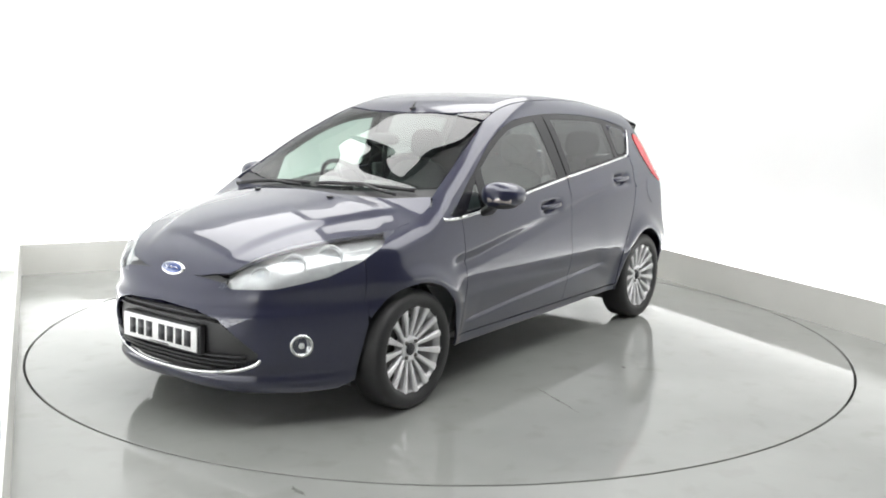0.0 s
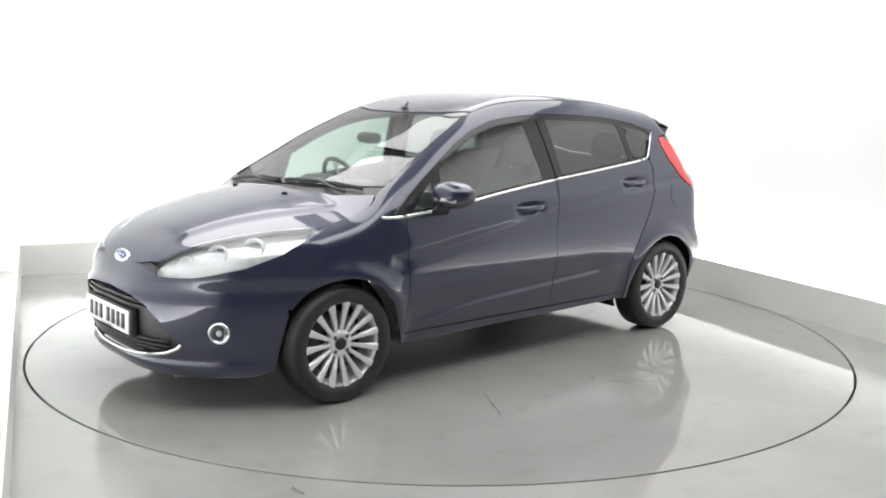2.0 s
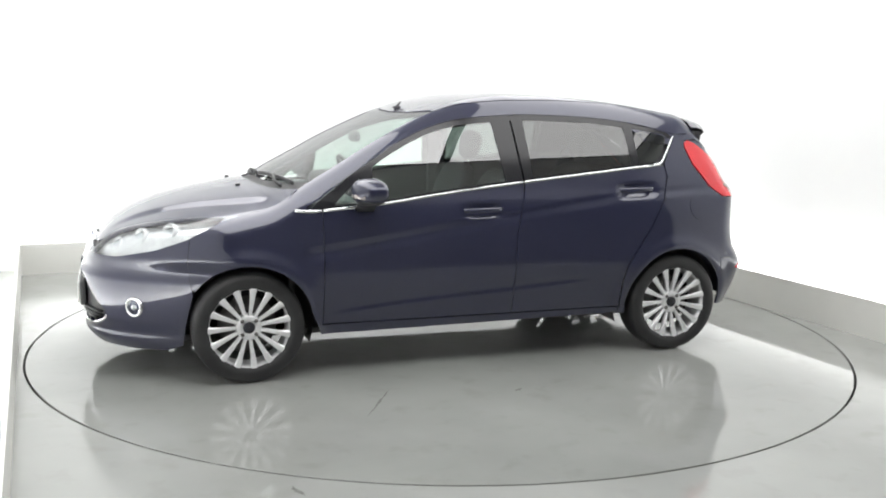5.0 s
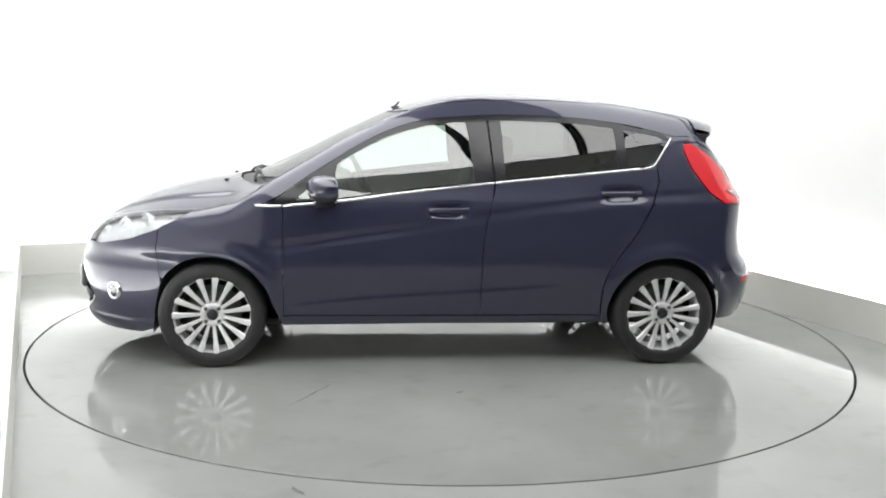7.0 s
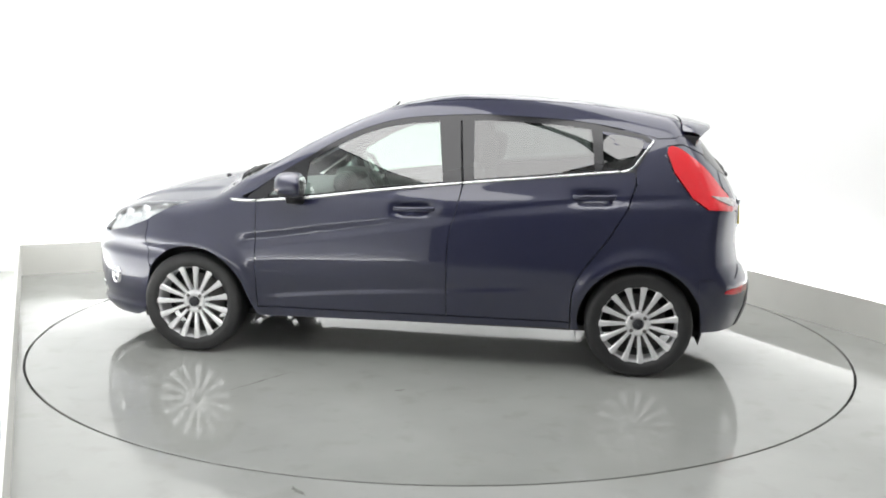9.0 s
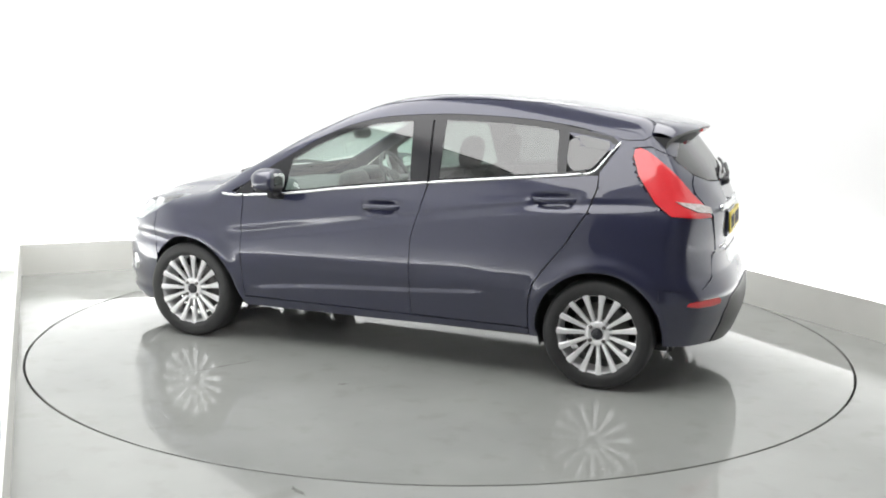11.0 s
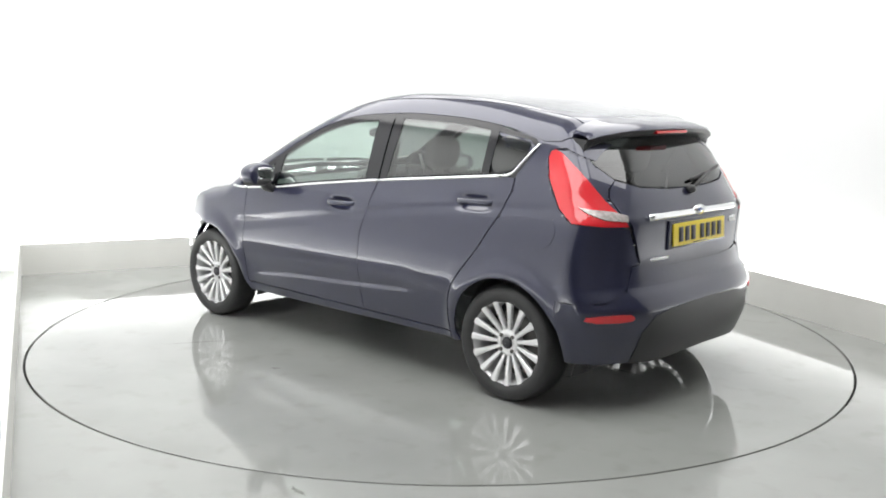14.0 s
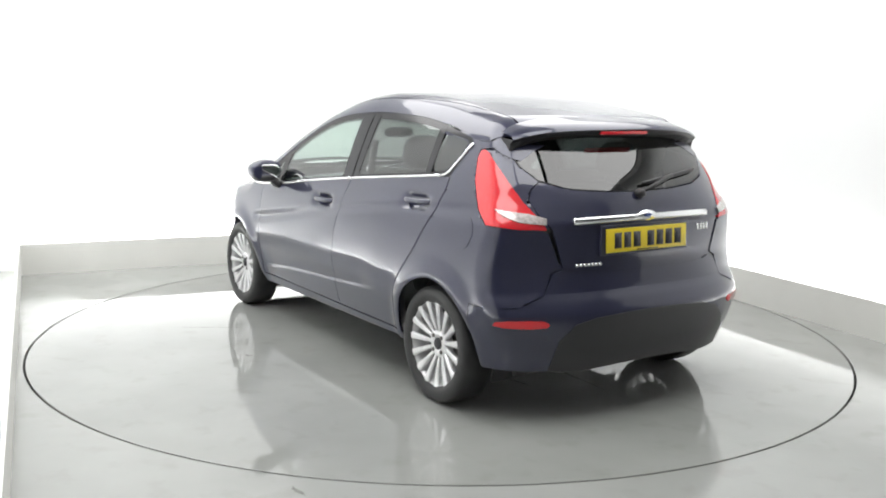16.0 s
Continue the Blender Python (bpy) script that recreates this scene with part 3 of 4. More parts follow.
FD, RDR, BODY = (lambda m: doors["front_door", m]), (lambda m: doors["rear_door", m]), (lambda m: car)
xs = np.linspace(0.90, -0.26, 22)
strip("window_frame", [P(x, float(DLO_TOP(x)) - 0.031) for x in xs if x < 0.74], [P(x, float(DLO_TOP(x))) for x in xs if x < 0.74], GLOSSBLACK, FD)
xs = np.linspace(-0.275, -1.00, 16)
strip("window_frame", [P(x, float(DLO_TOP(x)) - 0.031) for x in xs], [P(x, float(DLO_TOP(x))) for x in xs], GLOSSBLACK, RDR)
xs = np.linspace(0.80, -0.27, 20)
strip("window_seal", [P(x, float(BELT(x)) + 0.004) for x in xs], [P(x, float(BELT(x)) + 0.017) for x in xs], GLOSSBLACK, FD)
xs = np.linspace(-0.285, -1.13, 16)
strip("window_seal", [P(x, float(BELT(x)) + 0.004) for x in xs], [P(x, float(BELT(x)) + 0.017) for x in xs], GLOSSBLACK, RDR)


def upright(kind, xb0, xb1, xt0, xt1, own, mat=GLOSSBLACK):
    out = [P(xb0, float(BELT(xb0)) + 0.004), P(xb1, float(BELT(xb1)) + 0.004), P(xt1, float(DLO_TOP(xt1)) - 0.004), P(xt0, float(DLO_TOP(xt0)) - 0.004)]
    for m in (False, True):
        part(kind, skin(out, SIDE, 0.0125, off=0.001, mirror=m), mat, own(m))


upright("door_pillar", -0.172, -0.272, -0.122, -0.238, FD)
upright("door_pillar", -0.284, -0.338, -0.250, -0.318, RDR)
upright("door_pillar", -0.982, -1.028, -0.955, -1.013, RDR)
upright("sail_pillar", 0.660, 0.600, 0.655, 0.580, FD)
sail = [P(0.93, 0.884), P(0.80, 0.893), P(0.80, 0.914), P(0.658, 1.046), P(0.658, 1.086), P(0.75, 1.022), P(0.90, 0.918)]
for m in (False, True):
    part("sail_panel", skin(sail, SIDE, 0.0125, off=0.002, mirror=m), GLOSSBLACK, doors["front_door", m])
    part("window_frame", skin([P(-1.005, 1.305), P(-1.22, 1.272), P(-1.25, 1.25), P(-1.288, 1.25), P(-1.25, 1.282), P(-1.0, 1.335)], SIDE, 0.0125, off=0.002, mirror=m), GLOSSBLACK, car)

# chrome waist strip, in the pieces that follow the doors
WAIST = {"wing": [(x, float(BELT(x))) for x in np.linspace(1.01, 0.87, 6)], "front_door": [(x, float(BELT(x))) for x in np.linspace(0.862, -0.274, 26)],
         "rear_door": [(x, float(BELT(x))) for x in np.linspace(-0.280, -1.115, 20)], "quarter": [(-1.12, 1.094), (-1.150, 1.099), (-1.172, 1.108), (-1.188, 1.123), (-1.215, 1.160), (-1.25, 1.208), (-1.288, 1.258)]}
for kind, line in WAIST.items():
    for m in (False, True):
        own = doors[kind, m] if (kind, m) in doors else car
        pts = [on_side(x, z) + Vector((0, 0.004, 0)) for x, z in line]
        bm = bmesh.new()
        tube(bm, [(p.x, -p.y if m else p.y, p.z) for p in pts], 0.006, 8, 0.008)
        part("chrome_strip", bm, CHROME, own, "bright chrome waist strip")

# bumpers
half = [(0, 0.185), (12, 0.18), (25, 0.17), (40, 0.165), (52, 0.17), (57.5, 0.20), (58.7, 0.30), (61.6, 0.46), (60.1, 0.60), (60.6, 0.748), (49, 0.684), (35.4, 0.640), (23.5, 0.634), (21.5, 0.655), (13, 0.668), (0, 0.674)]
GRILLE = [(0, 0.545), (14, 0.535), (20.5, 0.505), (25, 0.44), (31, 0.355), (30.5, 0.315), (25, 0.275), (13, 0.245), (0, 0.24)]
for m in (False, True):
    part("front_bumper", skin(half + GRILLE, None, 0.0125, polar=1.1, mirror=m), PAINT, car)
both("wing_backing", [(57, 0.47), (61.8, 0.49), (64.5, 0.53), (64.5, 0.74), (57, 0.715)], None, PAINT, car, polar=1.1, off=0.006, rim=0, cell=0.02)
both("grille_surround", GRILLE, None, BLACK, car, "dark grey plastic grille opening", polar=1.1, off=0.03, cell=0.02)
rb = [(180, 0.27), (165, 0.265), (150, 0.25), (130, 0.25), (121.4, 0.255), (120.7, 0.31), (119.5, 0.38), (118.0, 0.45), (118.2, 0.545), (128, 0.547), (132.5, 0.549), (139, 0.594), (141.5, 0.70), (144.5, 0.712), (148, 0.698), (160, 0.69), (180, 0.69)]
for m in (False, True):
    part("rear_bumper", skin([(a, z) for a, z in rb], None, 0.0125, polar=-1.1, mirror=m), PAINT, car)
both("bumper_backing", [(117.3, 0.49), (180, 0.47), (180, 0.74), (140, 0.74), (128, 0.60), (117.3, 0.60)], None, PAINT, car, polar=-1.1, off=0.010, rim=0, cell=0.02)
# tailgate
gate = [(0, 0.70), (0.40, 0.705), (0.475, 0.72), (0.50, 0.80), (0.535, 0.90), (0.575, 0.95), (0.60, 1.02), (0.58, 1.06), (0.53, 1.10), (0.40, 1.065), (0.2, 1.05), (0, 1.046)]
tailgate = part("tailgate", skin([(0, y, z) for y, z in gate] + [(0, -y, z) for y, z in gate[-2:0:-1]], (1, 0, 0), 0.0125), PAINT, car)
rg = [(0, 1.052), (0.2, 1.056), (0.40, 1.071), (0.528, 1.108), (0.585, 1.17), (0.60, 1.24), (0.58, 1.31), (0, 1.33)]
part("rear_window", skin([(0, y, z) for y, z in rg] + [(0, -y, z) for y, z in rg[-2:0:-1]], (1, 0, 0), 0.03, off=0.002, rim=0), REARTINT, tailgate, "dark tinted rear window")
gs = [(0.53, 1.103), (0.582, 1.064), (0.603, 1.02), (0.579, 0.95), (0.541, 0.905), (0.60, 0.90), (0.64, 0.95), (0.662, 1.01), (0.672, 1.08), (0.672, 1.16), (0.655, 1.235), (0.62, 1.31), (0.586, 1.31), (0.605, 1.24), (0.59, 1.17)]
both("tailgate_flank", [(0, y, z) for y, z in gs], (1, 0, 0), PAINT, tailgate, cell=0.0125, off=0.003)

# lamps
hl = [(2.005, 0.325, 0.640)] + [on_top(x, y) for x, y in ((1.93, 0.365), (1.84, 0.430), (1.66, 0.537), (1.50, 0.622), (1.39, 0.677), (1.275, 0.728))] + [on_side(1.40, 0.818), on_side(1.505, 0.768), (1.70, 0.69, 0.684), (1.86, 0.54, 0.642), (1.955, 0.42, 0.632)]
for m in (False, True):
    back = sum((Vector(p) for p in hl), Vector()) / len(hl)
    part("lamp_housing", skin([back + (Vector(p) - back) * 1.07 for p in hl], (-0.62, -0.5, -0.6), 0.03, off=0.060, rim=0, mirror=m), BLACK, car, "dark lamp housing")
    lamp = part("headlamp", skin(hl, (-0.62, -0.5, -0.6), 0.02, off=0.034, rim=0, mirror=m), REFLECT, car, "clear headlamp with silver reflector")
    part("lens", skin(hl, (-0.62, -0.5, -0.6), 0.02, off=-0.002, rim=0.012, mirror=m), LENS, lamp, "clear polycarbonate lens")
tl = [on_side(-1.358, 1.20), on_side(-1.362, 1.228), on_side(-1.385, 1.236), on_side(-1.425, 1.222), (-1.535, 0.635, 1.125), (-1.64, 0.60, 1.01), (-1.72, 0.555, 0.93), (-1.74, 0.545, 0.893), on_side(-1.70, 0.899), on_side(-1.577, 0.912), on_side(-1.492, 0.971), on_side(-1.396, 1.10)]
for m in (False, True):
    back = sum((Vector(p) for p in tl), Vector()) / len(tl)
    part("lamp_housing", skin([back + (Vector(p) - back) * 1.07 for p in tl], (0.6, -0.8, -0.1), 0.03, off=0.012, rim=0, mirror=m), BLACK, car, "dark lamp housing")
    lamp = part("tail_lamp", skin(tl, (0.6, -0.8, -0.1), 0.0125, off=-0.003, rim=0.016, mirror=m), RED, car, "glossy red tail lamp")

# spoiler over the rear window
bm = bmesh.new()
NS = 24
top = []
for k in range(NS + 1):
    y = -0.60 + 1.20 * k / NS
    e = abs(y) / 0.60
    xe = -1.625 + 0.10 * e ** 3
    t0 = on_top(-1.44, y * 0.97)
    t0.y = y
    zt = float(CENTRE(xe)) - 0.07 * y * y - 0.006 - 0.045 * e ** 5
    top.append([t0 + Vector((0, 0, 0.004)), Vector(((t0.x + xe) / 2, y, (t0.z + zt) / 2 + 0.006)), Vector((xe, y, zt)), Vector((xe - 0.008, y, zt - 0.014)), Vector((xe + 0.012, y, zt - 0.034)), Vector((-1.535 + 0.03 * e, y, zt - 0.055 - 0.02 * e ** 3)), Vector((-1.49, y, zt - 0.06))])
rows = [[bm.verts.new(p) for p in r] for r in top]
for a, b in zip(rows, rows[1:]):
    for i in range(3):
        bm.faces.new((a[i], a[i + 1], b[i + 1], b[i]))
bmesh.ops.recalc_face_normals(bm, faces=bm.faces)
spoiler = part("spoiler", bm, PAINT, tailgate)
bm = bmesh.new()
rows = [[bm.verts.new(p) for p in r[3:] + [r[0] - Vector((0, 0, 0.02))]] for r in top]
for a, b in zip(rows, rows[1:]):
    for i in range(4):
        bm.faces.new((a[i], a[i + 1], b[i + 1], b[i]))
bm.faces.new(rows[0][::-1])
bm.faces.new(rows[-1])
bmesh.ops.recalc_face_normals(bm, faces=bm.faces)
part("underside", bm, BLACK, spoiler, "matt black spoiler underside", False)


# wheels
def wheel(x, m):
    w = new("wheel")
    w.parent = car
    s = -1 if m else 1
    w.matrix_basis = pose(x, s * 0.735, HUBZ) @ (pose(0, 0, 0, 0, 0, 180) if m else Matrix())
    bm = bmesh.new()
    prof = [(0.205, 0.085), (0.222, 0.098), (0.236, 0.101), (0.258, 0.100), (0.274, 0.094), (0.283, 0.080), (0.2875, 0.055), (0.288, 0.0), (0.2875, -0.040), (0.284, -0.065), (0.25, -0.078), (0.205, -0.07)]
    lathe(bm, prof[::-1], 64)
    part("tyre", bm, RUBBER, w, "black low-profile rubber tyre")
    bm = bmesh.new()
    lathe(bm, [(0.205, -0.07), (0.196, 0.03), (0.200, 0.072), (0.212, 0.082), (0.219, 0.094), (0.222, 0.091), (0.224, 0.080)][::-1], 64)
    part("rim", bm, ALLOY, w)
    bm = bmesh.new()
    r = lathe(bm, [(0.15, -0.03), (0.15, -0.015), (0.055, -0.012), (0.02, -0.01)][::-1], 40)
    part("brake_disc", bm, BRAKE, w, "dull steel brake disc")
    bm = bmesh.new()
    rr = lathe(bm, [(0.070, 0.02), (0.068, 0.058), (0.058, 0.066), (0.036, 0.066), (0.034, 0.060), (0.028, 0.060)][::-1], 40)
    bm.faces.new(rr[0])
    part("hub", bm, ALLOY, w)
    bm = bmesh.new()
    rr = lathe(bm, [(0.029, 0.058), (0.029, 0.067), (0.024, 0.071), (0.001, 0.073)][::-1], 32)
    part("centre_cap", bm, INK, w, "dark oval-badged centre cap")
    for k in range(4):
        bm = bmesh.new()
        a = radians(45 + 90 * k)
        r0 = lathe(bm, [(0.010, 0.062), (0.010, 0.072), (0.001, 0.073)][::-1], 12)
        bmesh.ops.translate(bm, verts=bm.verts, vec=(0.049 * math.cos(a), 0, 0.049 * math.sin(a)))
        part("wheel_nut", bm, BRAKE, w)
    # one spoke, then shared
    bm = bmesh.new()
    sec = []
    for r, half_w, y, dep in ((0.062, 0.009, 0.062, 0.03), (0.10, 0.0105, 0.071, 0.03), (0.15, 0.0135, 0.081, 0.028), (0.19, 0.0175, 0.087, 0.024), (0.213, 0.023, 0.089, 0.02)):
        sec.append([bm.verts.new(p) for p in ((r, y - dep, -half_w * 0.7), (r, y - 0.006, -half_w), (r, y, -half_w * 0.6), (r, y, half_w * 0.6), (r, y - 0.006, half_w), (r, y - dep, half_w * 0.7))])
    for a, b in zip(sec, sec[1:]):
        for i in range(6):
            bm.faces.new((a[i], a[(i + 1) % 6], b[(i + 1) % 6], b[i]))
    bm.faces.new(sec[0])
    bm.faces.new(sec[-1][::-1])
    bmesh.ops.recalc_face_normals(bm, faces=bm.faces)
    first = part("spoke", bm, ALLOY, w, smooth=False)
    for k in range(1, 15):
        ob = new("spoke", first.data)
        ob.parent = w
        ob.matrix_basis = pose(0, 0, 0, 0, k * 24.0, 0)
    return w


for x in (AXF, AXR):
    for m in (False, True):
        wheel(x, m)

# dark underbody: floor pan, wheel housings and door linings
bm = bmesh.new()
box(bm, (-1.60, -0.60, 0.185), (1.62, 0.60, 0.225), bevel=0.01)
part("floor_pan", bm, BLACK, car, "dark underbody floor pan")
for ax in (AXF, AXR):
    for s in (1, -1):
        bm = bmesh.new()
        rings = []
        for y in (0.715, 0.50):
            rings.append([bm.verts.new((ax + 0.348 * math.cos(radians(a)), s * y, HUBZ + 0.348 * math.sin(radians(a)))) for a in range(-20, 201, 10)])
        for i in range(len(rings[0]) - 1):
            bm.faces.new((rings[0][i], rings[0][i + 1], rings[1][i + 1], rings[1][i]))
        bm.faces.new(rings[1])
        part("wheel_arch_liner", bm, BLACK, car, "black wheel arch liner")


# ---- fittings on the outside ----
def facing(p, n):
    """A frame at p whose y axis points along n."""
    n = Vector(n).normalized()
    return Matrix.Translation(p) @ n.to_track_quat("Y", "Z").to_matrix().to_4x4()


def normal_at(p):
    return Vector(normals(np.array([tuple(p)]))[0])


def polar_point(deg, z, axis, out=0.0):
    d = Vector((math.cos(radians(deg)), math.sin(radians(deg)), 0))
    p = Vector(cast([Vector((axis, 0, z)) + d * 1.9], -d)[0])
    return p + normal_at(p) * out


def flip(p, m):
    return Vector((p[0], -p[1] if m else p[1], p[2]))


def turned(name, prof, at, mat, parent, label="", n=32, cap=True):
    bm = bmesh.new()
    r = lathe(bm, prof, n)
    if cap:
        bm.faces.new(r[-1])
    bmesh.ops.recalc_face_normals(bm, faces=bm.faces)
    bmesh.ops.transform(bm, matrix=at, verts=bm.verts)
    return part(name, bm, mat, parent, label)


def blob(bm, centre, size, e=2.6, nu=28, nv=14):
    """A rounded box: a superellipsoid."""
    def sp(c, k):
        return math.copysign(abs(c) ** (2 / k), c)
    rows = []
    for i in range(nv + 1):
        v = -math.pi / 2 + math.pi * i / nv
        rows.append([bm.verts.new((centre[0] + size[0] * sp(math.cos(v), e) * sp(math.cos(u), e), centre[1] + size[1] * sp(math.cos(v), e) * sp(math.sin(u), e), centre[2] + size[2] * sp(math.sin(v), e)))
                     for u in (math.tau * k / nu for k in range(nu))])
    for a, b in zip(rows, rows[1:]):
        for k in range(nu):
            bm.faces.new((a[k], a[(k + 1) % nu], b[(k + 1) % nu], b[k]))
    bmesh.ops.remove_doubles(bm, verts=bm.verts, dist=1e-5)


# door mirrors
for m in (False, True):
    s = -1 if m else 1
    own = doors["front_door", m]
    mir = new("door_mirror")
    mir.parent = own
    mir["label"] = "body-coloured door mirror on a black foot"
    bm = bmesh.new()
    blob(bm, (0, 0, 0), (0.092, 0.105, 0.068), 2.7)
    for v in bm.verts:
        if v.co.x < -0.045:
            v.co.x = -0.045 + (v.co.x + 0.045) * 0.25
        v.co.z *= 1 - 0.22 * max(0, v.co.y / 0.098)
        v.co.x -= 0.25 * max(0, v.co.y)
    bmesh.ops.transform(bm, matrix=pose(0.640, s * 0.905, 0.985) @ Matrix.Diagonal((1, s, 1, 1)), verts=bm.verts)
    bmesh.ops.recalc_face_normals(bm, faces=bm.faces)
    part("cap", bm, PAINT, mir)
    bm = bmesh.new()
    blob(bm, (0.640, s * 0.900, 0.945), (0.074, 0.082, 0.030), 2.4)
    part("lower_shell", bm, BLACK, mir, "black lower mirror shell")
    bm = bmesh.new()
    blob(bm, (0.582, s * 0.895, 0.982), (0.008, 0.076, 0.046), 3)
    part("mirror_glass", bm, CHROME, mir, "mirror glass")
    bm = bmesh.new()
    tube(bm, [(0.685, s * 0.985, 0.962), (0.722, s * 0.93, 0.966), (0.727, s * 0.87, 0.966)], 0.006, 8, 0.012)
    part("indicator", bm, CLEARLENS, mir, "clear indicator strip")
    bm = bmesh.new()
    ring0 = [(0.70, 0.806, 0.865), (0.585, 0.812, 0.868), (0.592, 0.800, 0.905), (0.69, 0.796, 0.905)]
    ring1 = [(0.685, 0.868, 0.925), (0.600, 0.870, 0.925), (0.60, 0.872, 0.965), (0.68, 0.870, 0.965)]
    a, b = ([bm.verts.new((p[0], s * p[1], p[2])) for p in r] for r in (ring0, ring1))
    for i in range(4):
        bm.faces.new((a[i], a[(i + 1) % 4], b[(i + 1) % 4], b[i]))
    bm.faces.new(a)
    bm.faces.new(b)
    bmesh.ops.recalc_face_normals(bm, faces=bm.faces)
    bmesh.ops.bevel(bm, geom=bm.edges, offset=0.008, segments=2, affect="EDGES")
    part("foot", bm, BLACK, mir, "black mirror foot")
    # door handles
    for kind, (hx, hz) in zip(("front_door", "rear_door"), HANDLES):
        bm = bmesh.new()
        pts = []
        for k in range(13):
            u = -1 + 2 * k / 12
            x = hx + 0.118 * u
            z = hz + 0.02 * (hx - x) + 0.004
            base = float(PROFILE(z) * TAPER(x))
            pts.append((x, s * (base - 0.016 + 0.028 * (1 - u ** 4)), z))
        tube(bm, pts, 0.007, 10, 0.013)
        part("door_handle", bm, PAINT, doors[kind, m])
# filler flap
ring = [(-1.418 + 0.083 * math.cos(k * math.tau / 40), 0, 0.858 + 0.083 * math.sin(k * math.tau / 40)) for k in range(40)]
part("filler_flap", skin(ring, SIDE, 0.0125, off=-0.002, rim=0.006), PAINT, car)

# front: slot, badge, grille, plate, fog lamps
both("bonnet_slot", [(0, 0.655), (13, 0.65), (21.3, 0.64), (21.5, 0.668), (13, 0.70), (0, 0.71)], None, BLACK, car, "thin black slot under the bonnet edge", polar=1.1, off=0.008, cell=0.02)
bp = on_front(0, 0.682) + Vector((0.004, 0, 0))
bn = Vector((0.90, 0, 0.42))
turned("front_badge", [(1.0, -0.006), (1.0, 0.003), (0.9, 0.008), (0.001, 0.009)], facing(bp, bn) @ Matrix.Diagonal((0.078, 1, 0.032, 1)), CHROME, car, "chrome oval badge rim", 40, False)
turned("badge_field", [(1.0, 0.004), (0.97, 0.0095), (0.001, 0.011)], facing(bp, bn) @ Matrix.Diagonal((0.068, 1, 0.025, 1)), BADGE, car, "dark blue oval badge", 40, False)
bm = bmesh.new()
for k in range(2):
    tube(bm, [facing(bp, bn) @ Vector((x, 0.0115, 0.004 * math.sin(9 * x / 0.05) + 0.002)) for x in np.linspace(-0.046, 0.046, 12)], 0.0035, 6, 0.0015)
part("badge_mark", bm, CHROME, car)
for k, (z, a1) in enumerate(((0.515, 17), (0.49, 20), (0.335, 28), (0.312, 27.5), (0.289, 24.5), (0.268, 18))):
    bm = bmesh.new()
    tube(bm, [polar_point(a, z, 1.1, -0.016) for a in np.linspace(-a1, a1, 21)], 0.011, 8, 0.006)
    part("grille_slat", bm, BLACK, car, "black horizontal grille slat")
bm = bmesh.new()
lip = [(31.5, 0.330), (30.6, 0.308), (25, 0.272), (13, 0.243), (0, 0.237)]
line = [polar_point(a, z, 1.1, 0.002) for a, z in lip] + [flip(polar_point(a, z, 1.1, 0.002), True) for a, z in lip[-2::-1]]
for _ in range(2):
    line = [line[0]] + [q for a, b in zip(line, line[1:]) for q in (a * 0.75 + b * 0.25, a * 0.25 + b * 0.75)] + [line[-1]]
tube(bm, line, 0.006, 8, 0.009)
part("grille_lip", bm, CHROME, car, "bright chrome lip under the grille")


def plate(name, at, mat, label):
    """A number plate; its characters are plain bars."""
    bm = bmesh.new()
    box(bm, (-0.26, -0.004, -0.0555), (0.26, 0.004, 0.0555), at, bevel=0.003)
    ob = part(name, bm, mat, car, label)
    x = -0.222
    for k in range(7):
        bm = bmesh.new()
        box(bm, (x, 0.003, -0.036), (x + 0.044, 0.0055, 0.036), at)
        part("character_bar", bm, INK, ob)
        x += 0.060 + (0.030 if k == 3 else 0)
    bm = bmesh.new()
    box(bm, (-0.07, 0.003, -0.0515), (0.07, 0.005, -0.0465), at)
    part("maker_bar", bm, INK, ob)
    return ob


